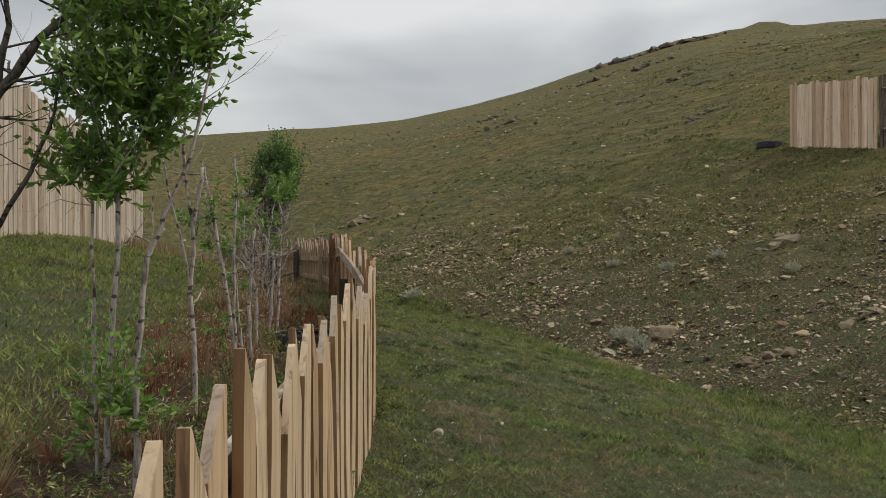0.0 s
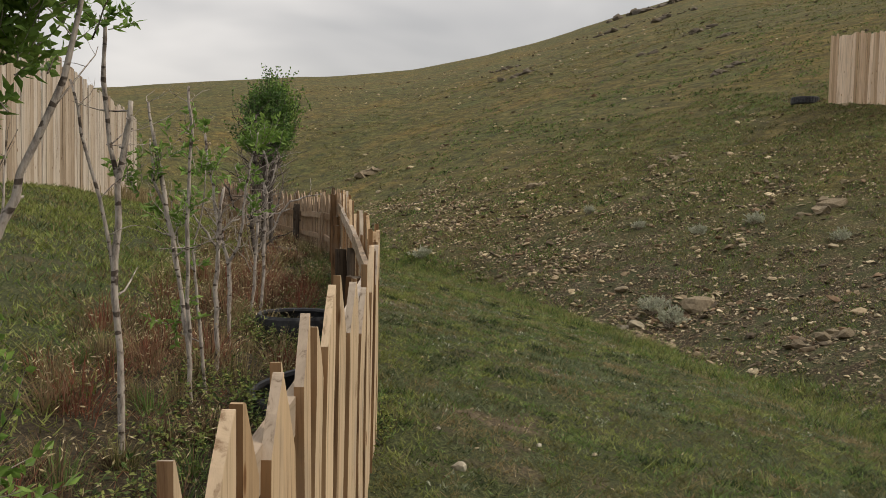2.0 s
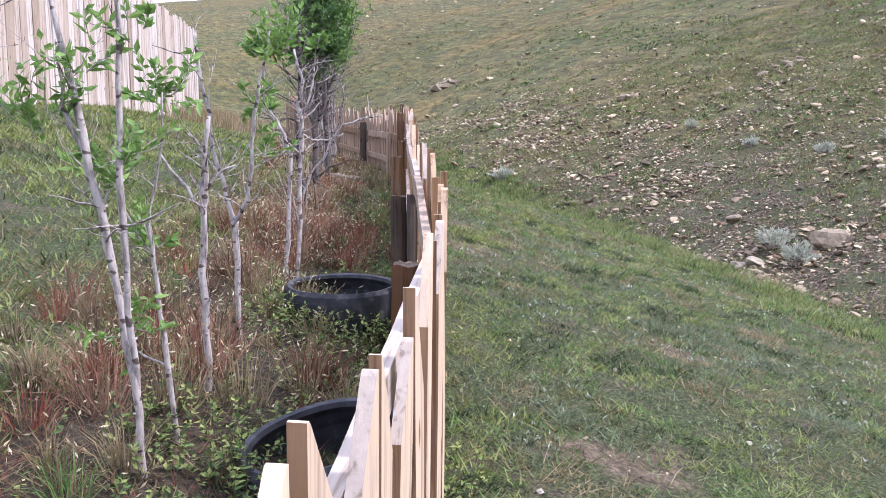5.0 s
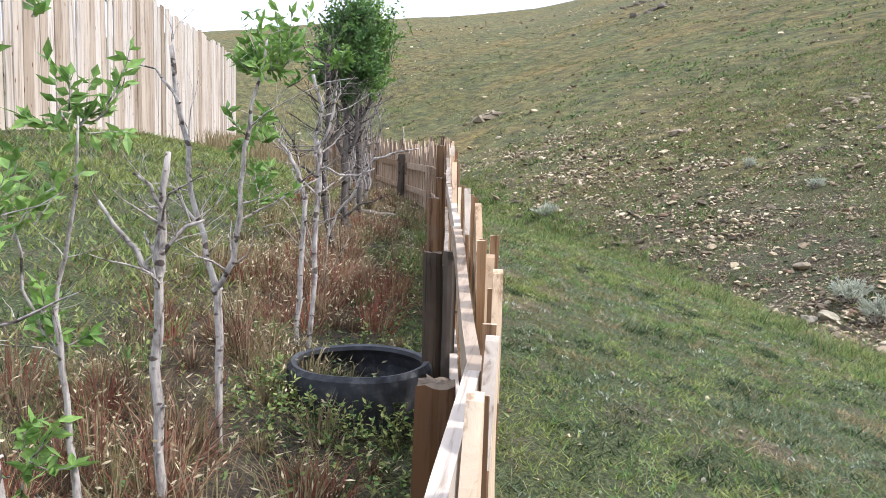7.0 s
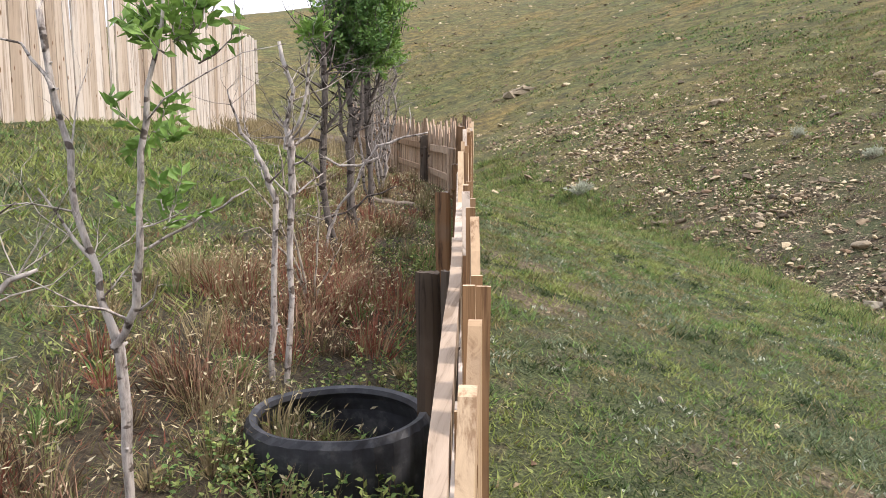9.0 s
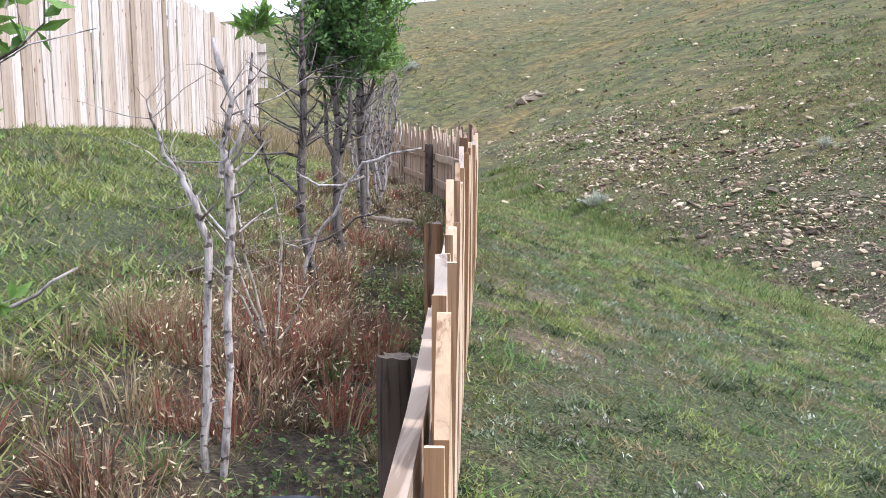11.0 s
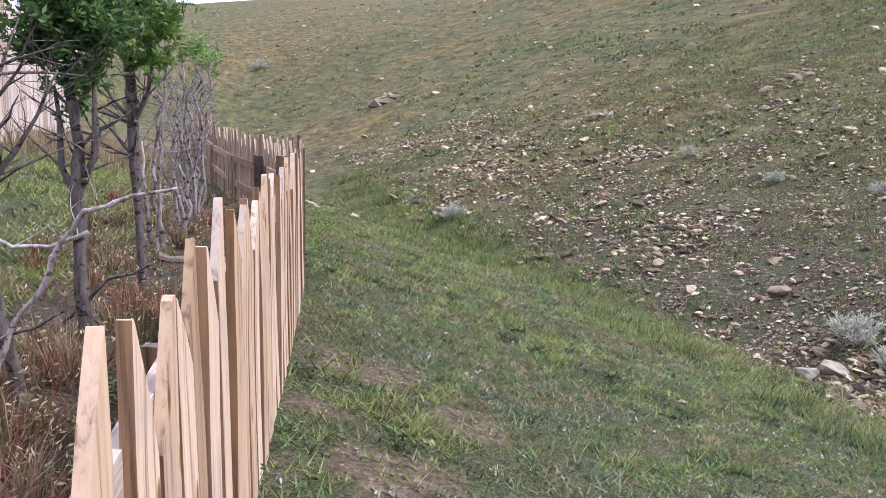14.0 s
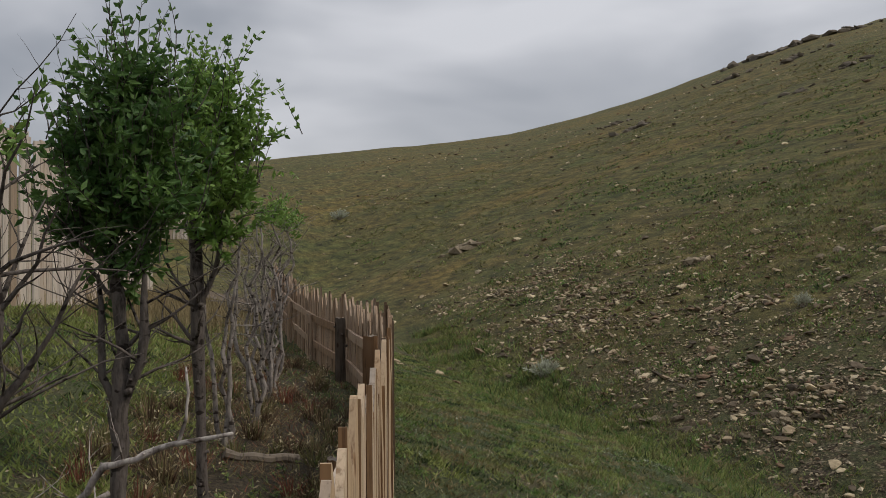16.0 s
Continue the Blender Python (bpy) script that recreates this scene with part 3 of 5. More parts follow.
def build_board_fence(label, a, b, height, width, seed, mat=BOARD, lean=0.6):
    rng = random.Random(seed)
    fence = thing("board_fence", pose(0, 0, 0), label, "fence", "tall board fences")
    a, b = Vector((*a, 0)), Vector((*b, 0))
    d = b - a
    turn = math.degrees(math.atan2(d.y, d.x)) - 90
    kinds = [board_mesh(rng, width * s, height, rng.uniform(-0.03, 0.03), mat) for s in (0.36, 0.42, 0.5, 0.56, 0.47, 0.5)]
    s = 0.0
    while s < d.length:
        p = a + d * (s / d.length)
        z = ground_z(p.x, p.y) - 0.06
        part("board", rng.choice(kinds), fence, pose(p.x, p.y, z, rng.gauss(0, lean), 0, turn + rng.gauss(0, 1.2)) @ Matrix.Diagonal((1, 1, 1 + rng.gauss(0, 0.014), 1)))
        s += width * rng.uniform(0.97, 1.14)
    nrm = Vector((-d.y, d.x, 0)).normalized()
    for f in (0.25, 0.8):
        n = max(2, int(d.length / 3))
        for j in range(n):
            p, q = a + d * (j / n) - nrm * 0.055, a + d * ((j + 1) / n) - nrm * 0.055
            p.z, q.z = ground_z(p.x, p.y) + height * f, ground_z(q.x, q.y) + height * f
            sp = Soup()
            sp.tube([p, q], [0.035, 0.035], 4, 0)
            part("rail", sp.mesh("rail", [LOG]), fence)
    return fence


# ---- trees ----
def build_tree(x, y, label, stems, crown=(), twigs=10, leaf=LEAF, bark=BARK, seed=0, twig_len=0.35, leaf_len=0.05, wobble=0.005, sprays=0, thick=1.0, group="row of young trees"):
    """stems: lists of (sideways, height, radius); crown: (sideways, depth, height, radius, shoots)."""
    rng = random.Random(seed * 7 + 3)
    z0 = ground_z(x, y) - 0.03
    tree = thing("young_tree", pose(x, y, z0), label, "tree", group)
    s = Soup()
    spots = []
    for k, stem in enumerate(stems):
        depth = 0 if k == 0 else rng.uniform(-0.06, 0.06)
        pts, rad = [], []
        for j in range(len(stem) - 1):
            (x0, h0, r0), (x1, h1, r1) = stem[j], stem[j + 1]
            for f in (0, 0.33, 0.66):
                w = min(1.0, (j + f) / 2)
                pts.append(Vector((x0 + (x1 - x0) * f + rng.gauss(0, wobble), depth * w + rng.gauss(0, wobble), h0 + (h1 - h0) * f)))
                rad.append((r0 + (r1 - r0) * f) * rng.uniform(0.60, 0.80) * thick)
        pts.append(Vector((stem[-1][0], depth, stem[-1][1])))
        rad.append(stem[-1][2] * 0.6)
        s.tube(pts, rad, 8, 0)
        spots += [(p, r) for p, r in zip(pts, rad) if p.z > 0.45 * stems[0][-1][1]]
        for p, r in zip(pts[1:-1], rad[1:-1]):      # knots
            if rng.random() < 0.6:
                a = rng.uniform(0, 6.28)
                o = Vector((math.cos(a), math.sin(a), 0.3))
                s.tube([p, p + o * r * 1.7], [r * 0.55, r * 0.3], 5, 0)

    def twig(p, d, length, r, level):
        pts, rad = [p.copy()], [r]
        q = p.copy()
        n = 4
        for j in range(n):
            d = (d + Vector((rng.gauss(0, .22), rng.gauss(0, .22), rng.gauss(0.06, .16)))).normalized()
            q = q + d * length / n
            pts.append(q.copy())
            rad.append(r * (1 - 0.75 * (j + 1) / n))
        s.tube(pts, rad, 3 if r < 0.004 else 4 if r < 0.006 else 5, 0, False)
        if level:
            for j in (1, 2, 3):
                if rng.random() < 0.75:
                    e = (d + Vector((rng.gauss(0, .8), rng.gauss(0, .8), rng.gauss(.1, .4)))).normalized()
                    twig(pts[j], e, length * rng.uniform(.3, .55), rad[j] * .6, level - 1)
        return pts

    for _ in range(twigs):
        if not spots:
            break
        p, r = rng.choice(spots)
        a = rng.uniform(0, 6.28)
        d = Vector((math.cos(a), math.sin(a), rng.uniform(0.1, 1.1))).normalized()
        twig(p, d, twig_len * rng.uniform(.4, 1.2), r * 0.4, 1)
    lv = Soup()
    for cx, cy, ch, cr, shoots in crown:
        c = Vector((cx, cy, ch))
        for _ in range(int(shoots * 1.9)):
            d = Vector((rng.gauss(0, 1), rng.gauss(0, 1), rng.gauss(0.35, 0.8))).normalized()
            p = c + d * cr * rng.uniform(0.05, 0.55)
            w = (d + Vector((rng.gauss(0, .3), rng.gauss(0, .3), rng.uniform(0.2, 1.2)))).normalized()
            pts = twig(p, w, cr * rng.choice((.45, .6, .8, 1.0, 1.25)), 0.003, 0)
            for j in range(len(pts) - 1):
                for side in (-1, 1):
                    for f in (0.2, 0.7):
                        q = pts[j].lerp(pts[j + 1], f)
                        g = (pts[j + 1] - pts[j]).normalized()
                        o = Vector((rng.gauss(0, 1), rng.gauss(0, 1), rng.gauss(0, .6))).normalized()
                        ld = (g * 0.7 + o).normalized()
                        lv.leaf(q, ld, leaf_len * rng.uniform(.6, 1.25), leaf_len * rng.uniform(.15, .24), Vector((rng.gauss(0, 1), rng.gauss(0, 1), rng.gauss(0, 1))))
    for _ in range(sprays):                         # long upright shoots with leaves in two rows
        cx, cy, ch, cr, _n = rng.choice(crown)
        q = Vector((cx + rng.gauss(0, cr * .5), cy + rng.gauss(0, cr * .5), ch + cr * rng.uniform(.2, .7)))
        d = Vector((rng.gauss(cx * .8, .4), rng.gauss(0, .4), rng.uniform(.6, 1.3))).normalized()
        pts = [q.copy()]
        for j in range(7):
            d = (d + Vector((rng.gauss(0, .1), rng.gauss(0, .1), .04))).normalized()
            q = q + d * rng.uniform(.035, .06)
            pts.append(q.copy())
            for side in (-1, 1):
                if rng.random() < .2:
                    continue
                o = d.cross(Vector((rng.gauss(0, 1), rng.gauss(0, 1), rng.gauss(0, .3)))).normalized() * side
                lv.leaf(q, (o + d * .9).normalized(), leaf_len * rng.uniform(.6, 1.0) * (1 - .05 * j), leaf_len * .19, Vector((rng.gauss(0, .4), 1, rng.gauss(0, .4))))
        s.tube(pts, [.0035 * (1 - .1 * j) for j in range(len(pts))], 4, 0, False)
    part("trunk", s.mesh("trunk", [bark], False), tree, label="grey bark trunk with bare twigs")
    if lv.f:
        part("foliage", lv.mesh("foliage", [leaf]), tree, label="green narrow leaves")
    return tree


# ---- tyres, stones, plants ----
def build_tyre(x, y, radius, height, label, tilt=(0, 0), sink=0.05, seed=0):
    rng = random.Random(seed)
    t = thing("tyre", pose(x, y, ground_z(x, y) - sink, tilt[0], tilt[1], 0), label, "tyre", "old tyres round the trees")
    prof = [(0.80, 0.02), (0.86, 0.0), (0.97, 0.06), (1.0, 0.2), (1.0, 0.8), (0.985, 0.93), (0.93, 1.0), (0.86, 0.985), (0.84, 0.93), (0.9, 0.85), (0.95, 0.7), (0.95, 0.2), (0.88, 0.1)]
    n = 56
    v, f = [], []
    for k in range(n):
        a = 2 * math.pi * k / n
        wob = 1 + 0.02 * math.sin(2 * a + seed) + 0.012 * math.sin(5 * a)
        for j, (r, z) in enumerate(prof):
            g = 0.982 if (k % 2 and 2 <= j <= 5) else 1
            v.append((math.cos(a) * r * radius * wob * g, math.sin(a) * r * radius * wob * g, z * height))
    m = len(prof)
    for k in range(n):
        for j in range(m):
            f.append((k * m + j, ((k + 1) % n) * m + j, ((k + 1) % n) * m + (j + 1) % m, k * m + (j + 1) % m))
    part("casing", mesh_of("casing", v, f, [RUBBER], flat=True), t)
    return t


def rock_shape(rng, size, squash=0.65, cuts=1):
    bm = bmesh.new()
    bmesh.ops.create_icosphere(bm, subdivisions=cuts, radius=1)
    for _ in range(9):
        d = Vector((rng.gauss(0, 1), rng.gauss(0, 1), rng.gauss(0, 1))).normalized()
        lim = rng.uniform(0.4, 0.8)
        for w in bm.verts:
            e = w.co.dot(d)
            if e > lim:
                w.co -= d * (e - lim)
    sx, sy, sz = size * rng.uniform(.8, 1.3), size * rng.uniform(.7, 1.1), size * squash * rng.uniform(.7, 1.2)
    for w in bm.verts:
        w.co = Vector((w.co.x * sx, w.co.y * sy, w.co.z * sz)) * rng.uniform(.93, 1.07)
    vs = [w.co.copy() for w in bm.verts]
    fs = [tuple(w.index for w in q.verts) for q in bm.faces]
    bm.free()
    return vs, fs


def tone_of(me, colours):
    at = me.color_attributes.new("tone", "FLOAT_COLOR", "POINT")
    at.data.foreach_set("color", np.asarray(colours, np.float32).ravel())


STONE_TONES = [(0.43, 0.36, 0.255), (0.32, 0.26, 0.185), (0.46, 0.395, 0.29), (0.20, 0.155, 0.11), (0.13, 0.105, 0.08), (0.19, 0.13, 0.09), (0.09, 0.073, 0.056), (0.50, 0.435, 0.335), (0.16, 0.125, 0.09), (0.11, 0.09, 0.065)]


def build_rock(x, y, size, label, seed, squash=0.65, tone=(0.27, 0.225, 0.17), name="rock"):
    rng = random.Random(seed)
    vs, fs = rock_shape(rng, size, squash, 2)
    me = mesh_of(name, vs, fs, [STONE])
    tone_of(me, [(*tone, 1)] * len(vs))
    o = new(name, me)
    o.matrix_basis = pose(x, y, ground_z(x, y) + size * squash * 0.3, rng.uniform(-12, 12), rng.uniform(-12, 12), rng.uniform(0, 360))
    return tagged(o, label, "rock", "rocks on the slope")


def block_meshes(tone, seed):
    rng = random.Random(seed)
    made = []
    for _ in range(8):
        vs, fs = rock_shape(rng, 1.0, 0.7, 1)
        me = mesh_of("block", vs, fs, [STONE])
        g = rng.uniform(0.7, 1.5)
        tone_of(me, [(tone[0] * g, tone[1] * g, tone[2] * g, 1)] * len(vs))
        made.append(me)
    return made


DARKBLOCKS, PALEBLOCKS = block_meshes((0.11, 0.095, 0.08), 201), block_meshes((0.21, 0.175, 0.13), 202)


def build_outcrop(x, y, width, height, label, seed, blocks, count=14):
    """A ledge of broken bedrock made of separate blocks."""
    rng = random.Random(seed)
    z0 = ground_z(x, y)
    ledge = thing("rock_outcrop", pose(x, y, z0), label, "outcrop", "rock outcrops on the hill")
    for _ in range(count):
        px, py = rng.gauss(0, 0.32) * width, rng.gauss(0, 0.14) * width
        k = height * rng.choice((0.3, 0.4, 0.5, 0.7, 0.9))
        m = pose(px, py, ground_z(x + px, y + py) - z0 + k * 0.12, rng.uniform(-15, 15), rng.uniform(-15, 15), rng.uniform(0, 360)) @ Matrix.Diagonal((k * 1.35, k * 1.05, k, 1))
        part("block", rng.choice(blocks), ledge, m)
    return ledge


def stones_at(s, cols, rng, shapes, xs, ys, sizes, lift=0.0):
    zs = land(xs, ys)
    chip = [Vector((1, 0, 0)), Vector((-0.5, 0.8, 0.05)), Vector((-0.6, -0.8, 0)), Vector((0.1, 0.1, 0.75)), Vector((0.5, -0.5, 0.5))]
    for x, y, z, size in zip(xs.tolist(), ys.tolist(), zs.tolist(), sizes.tolist()):
        m = pose(x, y, z + size * 0.12 + lift * 0.5, rng.uniform(-25, 25), rng.uniform(-25, 25), rng.uniform(0, 360)) @ Matrix.Diagonal((size, size * rng.uniform(.6, 1), size * rng.uniform(.5, 1), 1))
        b = len(s.v)
        if size < 0.05:
            vs = [w * rng.uniform(.8, 1.2) for w in chip]
            fs = [(0, 1, 3), (1, 2, 3), (2, 4, 3), (4, 0, 3), (2, 0, 4)]
        else:
            vs, fs = rng.choice(shapes)
        s.v += [m @ w for w in vs]
        s.f += [tuple(b + k for k in q) for q in fs]
        s.i += [0] * len(fs)
        tone = rng.choice(STONE_TONES[:7] if size > 0.11 else STONE_TONES)
        g = rng.uniform(.8, 1.25)
        cols += [(tone[0] * g, tone[1] * g, tone[2] * g, 1)] * len(vs)


def scatter_stones():
    rng = random.Random(5)
    rs = np.random.RandomState(5)
    shapes = [rock_shape(rng, 1.0, 0.6, 1) for _ in range(20)]
    s, cols = Soup(), []
    # the stony bank
    n = 160000
    y = rs.uniform(7, 38, n)
    x = gully_x(y) + rs.uniform(-0.8, 14, n)
    lump = value_noise(x, y, 1.6, 31) + 0.7 * value_noise(x, y, 0.6, 32)
    keep = rs.rand(n) < gravel_at(x, y) ** 1.2 * np.clip(0.5 + 0.55 * lump, 0.12, 1) * np.where(x - gully_x(y) < 5, 0.75, 0.42)
    x, y, lump = x[keep][:33000], y[keep][:33000], lump[keep][:33000]
    size = 0.023 * np.exp(rs.normal(0, 0.6, len(x))) * (1 + 0.6 * np.clip(lump, 0, 1))
    stones_at(s, cols, rng, shapes, x, y, np.minimum(size, 0.17))
    n = 60000
    y = rs.uniform(8, 36, n)
    x = gully_x(y) + rs.uniform(-0.4, 12, n)
    along, up = x * math.cos(radians(56.7)) - y * math.sin(radians(56.7)), x * math.sin(radians(56.7)) + y * math.cos(radians(56.7))
    band = value_noise(along * 0.4, up, 0.6, 36) + 0.6 * value_noise(x, y, 0.5, 37)
    keep = rs.rand(n) < gravel_at(x, y) * smooth(0.2, 0.9, band) * 0.9
    x, y = x[keep][:11000], y[keep][:11000]
    stones_at(s, cols, rng, shapes, x, y, np.minimum(0.031 * np.exp(rs.normal(0, 0.4, len(x))), 0.049))
    # larger blocks in clusters and in broken ledges along the slope
    for _ in range(300):
        cy = rs.uniform(9, 34)
        cx = float(gully_x(cy)) + rs.uniform(0.1, 9)
        k = rs.randint(3, 11)
        d = rs.normal(0, .5, k)
        stones_at(s, cols, rng, shapes, cx + d * .84 + rs.normal(0, .12, k), cy - d * .55 + rs.normal(0, .12, k), np.minimum(0.036 * np.exp(rs.normal(0, .55, k)) + 0.013, 0.17))
    # the upper hill
    y = rs.uniform(24, 100, 5200)
    x = y * rs.uniform(-0.33, 0.58, len(y))
    keep = value_noise(x, y, 6, 33) + 0.5 * value_noise(x, y, 2, 34) > rs.uniform(-0.8, 0.7, len(y))
    x, y = x[keep], y[keep]
    stones_at(s, cols, rng, shapes, x, y, np.minimum(0.045 * np.exp(rs.normal(0, 0.6, len(x))) * (0.8 + y / 70), 0.22))
    # the track
    y = 1.5 + 20 * rs.rand(30000) ** 1.2
    x = fence_x(y) + rs.uniform(0.03, 1, len(y)) * np.maximum(gully_x(y) - fence_x(y) + .4, 1)
    keep = bare_at(x, y) * 0.5 + 0.055 * (1 + value_noise(x, y, 0.5, 35)) + 0.10 * (x - fence_x(y) < 0.25) > rs.rand(len(y))
    x, y = x[keep][:6500], y[keep][:6500]
    stones_at(s, cols, rng, shapes, x, y, np.minimum(0.009 * np.exp(rs.normal(0, 0.5, len(x))), .04), 0.012)
    me = s.mesh("loose_stones", [STONE])
    tone_of(me, cols)
    tagged(new("loose_stones", me), "pale broken limestone scattered over the slope", "stones", kind="stuff")


def blades_mesh(name, rs, x, y, h, w, lean, idx, mats, leafy=False, turn=None):
    """Many grass blades, each a bent pointed strip, or a pointed leaf."""
    n = len(x)
    z = land(x, y) - 0.005
    a = rs.uniform(0, 2 * math.pi, n)
    sx, sy = np.cos(a) * w, np.sin(a) * w
    b = rs.uniform(0, 2 * math.pi, n) if turn is None else turn
    lx, ly = np.cos(b) * lean, np.sin(b) * lean
    if leafy:
        v = np.zeros((n, 4, 3), np.float32)
        v[:, 0] = np.stack([x, y, z], -1)
        v[:, 1] = np.stack([x + sx + lx * .45, y + sy + ly * .45, z + h * .62], -1)
        v[:, 2] = np.stack([x + lx, y + ly, z + h], -1)
        v[:, 3] = np.stack([x - sx + lx * .45, y - sy + ly * .45, z + h * .62], -1)
        me = bpy.data.meshes.new(name)
        me.vertices.add(n * 4)
        me.vertices.foreach_set("co", v.ravel())
        me.loops.add(n * 4)
        me.loops.foreach_set("vertex_index", np.arange(n * 4, dtype=np.int32))
        me.polygons.add(n)
        me.polygons.foreach_set("loop_start", (np.arange(n) * 4).astype(np.int32))
        me.polygons.foreach_set("material_index", np.asarray(idx).astype(np.int32))
        for m in mats:
            me.materials.append(m)
        me.update(calc_edges=True)
        me.validate()
        return me
    v = np.zeros((n, 5, 3), np.float32)
    v[:, 0] = np.stack([x - sx, y - sy, z], -1)
    v[:, 1] = np.stack([x + sx, y + sy, z], -1)
    v[:, 2] = np.stack([x + sx * .75 + lx * .35, y + sy * .75 + ly * .35, z + h * .62], -1)
    v[:, 3] = np.stack([x - sx * .75 + lx * .35, y - sy * .75 + ly * .35, z + h * .62], -1)
    v[:, 4] = np.stack([x + lx, y + ly, z + h], -1)
    base = np.arange(n)[:, None] * 5
    loops = np.concatenate([base + np.array([[0, 1, 2, 3]]), base + np.array([[3, 2, 4]])], 1).ravel()
    me = bpy.data.meshes.new(name)
    me.vertices.add(n * 5)
    me.vertices.foreach_set("co", v.ravel())
    me.loops.add(n * 7)
    me.loops.foreach_set("vertex_index", loops.astype(np.int32))
    me.polygons.add(n * 2)
    starts = (np.arange(n)[:, None] * 7 + np.array([[0, 4]])).ravel()
    me.polygons.foreach_set("loop_start", starts.astype(np.int32))
    me.polygons.foreach_set("material_index", np.repeat(idx, 2).astype(np.int32))
    for m in mats:
        me.materials.append(m)
    me.update(calc_edges=True)
    me.validate()
    return me


def slivers_mesh(name, rs, x, y, h, w, lean, idx, mats, lift=0.0):
    """Many short blades, each one pointed sliver."""
    n = len(x)
    z = land(x, y) - 0.004 + lift
    a, b = rs.uniform(0, 2 * math.pi, n), rs.uniform(0, 2 * math.pi, n)
    sx, sy = np.cos(a) * w, np.sin(a) * w
    v = np.zeros((n, 3, 3), np.float32)
    v[:, 0] = np.stack([x - sx, y - sy, z], -1)
    v[:, 1] = np.stack([x + sx, y + sy, z], -1)
    v[:, 2] = np.stack([x + np.cos(b) * lean, y + np.sin(b) * lean, z + h], -1)
    me = bpy.data.meshes.new(name)
    me.vertices.add(n * 3)
    me.vertices.foreach_set("co", v.ravel())
    me.loops.add(n * 3)
    me.loops.foreach_set("vertex_index", np.arange(n * 3, dtype=np.int32))
    me.polygons.add(n)
    me.polygons.foreach_set("loop_start", (np.arange(n) * 3).astype(np.int32))
    me.polygons.foreach_set("material_index", np.asarray(idx).astype(np.int32))
    for m in mats:
        me.materials.append(m)
    me.update(calc_edges=True)
    return me


def scatter_grass():
    rs = np.random.RandomState(8)
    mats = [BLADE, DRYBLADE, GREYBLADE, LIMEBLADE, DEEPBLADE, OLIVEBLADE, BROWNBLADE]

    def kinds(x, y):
        """Patches of one plant or another: green, straw, grey-green, lime, olive; 4 is green painted as shaded."""
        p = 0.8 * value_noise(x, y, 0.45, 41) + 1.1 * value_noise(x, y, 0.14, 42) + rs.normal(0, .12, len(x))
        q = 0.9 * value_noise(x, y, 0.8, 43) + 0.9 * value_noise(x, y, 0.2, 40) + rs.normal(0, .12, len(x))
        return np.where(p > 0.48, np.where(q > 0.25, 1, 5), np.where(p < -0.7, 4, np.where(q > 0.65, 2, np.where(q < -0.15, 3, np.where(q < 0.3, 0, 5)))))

    def tufts(x, y, blades, height, spread, width, kind, flat=1.0, mixed=0.14):
        """Tufts of blades fanned out from each place."""
        k = blades
        tx, ty = np.repeat(x, k), np.repeat(y, k)
        sp = np.repeat(spread, k)
        px, py = tx + rs.normal(0, 1, len(tx)) * sp * .5, ty + rs.normal(0, 1, len(tx)) * sp * .5
        hh = np.repeat(height, k) * rs.uniform(.4, 1.2, len(tx))
        kk = np.where(rs.rand(len(tx)) < mixed, rs.choice([0, 1, 3, 4, 5, 5, 5, 1], len(tx)), np.repeat(kind, k))
        return px, py, hh, np.repeat(width, k) * rs.uniform(.7, 1.3, len(tx)), hh * rs.uniform(.3, 1.7, len(tx)) * flat, kk

    # the track's turf
    n = 165000
    y = 2.4 + 26 * rs.rand(n) ** 1.5
    x = fence_x(y) + 0.02 + rs.uniform(0.0, 1, n) * np.maximum(gully_x(y) - fence_x(y) + 0.7, 1.4)
    dens = value_noise(x, y, 0.35, 44) + 0.5 * value_noise(x, y, 1.0, 45) + 0.9 * value_noise(x, y, 0.12, 60)
    edge = smooth(-1.5, -0.3, x - gully_x(y) + 0.4 * value_noise(x, y, 0.8, 51))
    keep = (rs.rand(n) > gravel_at(x, y) * 0.97) & (dens + edge > rs.uniform(-1.8, -0.1, n)) & (rs.rand(n) > bare_at(x, y) * 0.72)
    x, y, dens, edge = x[keep][:54000], y[keep][:54000], dens[keep][:54000], edge[keep][:54000]
    kind = kinds(x, y)
    rank = smooth(0.15, 0.9, value_noise(x, y, 0.6, 52) + 0.5 * value_noise(x, y, 0.2, 53))
    height = rs.uniform(.017, .046, len(x)) * (1 + 0.7 * rank) * (1 + 1.9 * edge * rs.rand(len(x)) ** 1.5)
    kind = np.where((edge > 0.5) & (rs.rand(len(x)) < 0.45), 3, kind)
    px, py, hh, ww, ln, kk = tufts(x, y, 6, height, rs.uniform(.03, .09, len(x)), (.0023 + .00034 * y), kind, 1.25)
    me = slivers_mesh("track_grass", rs, px, py, hh, ww, ln, kk, mats)
    tagged(new("track_grass", me), "short patchy green turf on the track beside the fence", "grass", kind="stuff")

    # low grey-green rosettes among the turf
    y = 2.6 + 17 * rs.rand(9000) ** 1.2
    x = fence_x(y) + 0.05 + rs.uniform(0, 1, len(y)) * np.maximum(gully_x(y) - fence_x(y), 1.2)
    keep = value_noise(x, y, 0.5, 54) + 0.6 * value_noise(x, y, 0.16, 55) > rs.uniform(0.0, 1.0, len(y))
    x, y = x[keep][:2600], y[keep][:2600]
    k = 9
    tx, ty = np.repeat(x, k) + rs.normal(0, .016, len(x) * k), np.repeat(y, k) + rs.normal(0, .016, len(x) * k)
    hh = rs.uniform(.012, .034, len(tx))
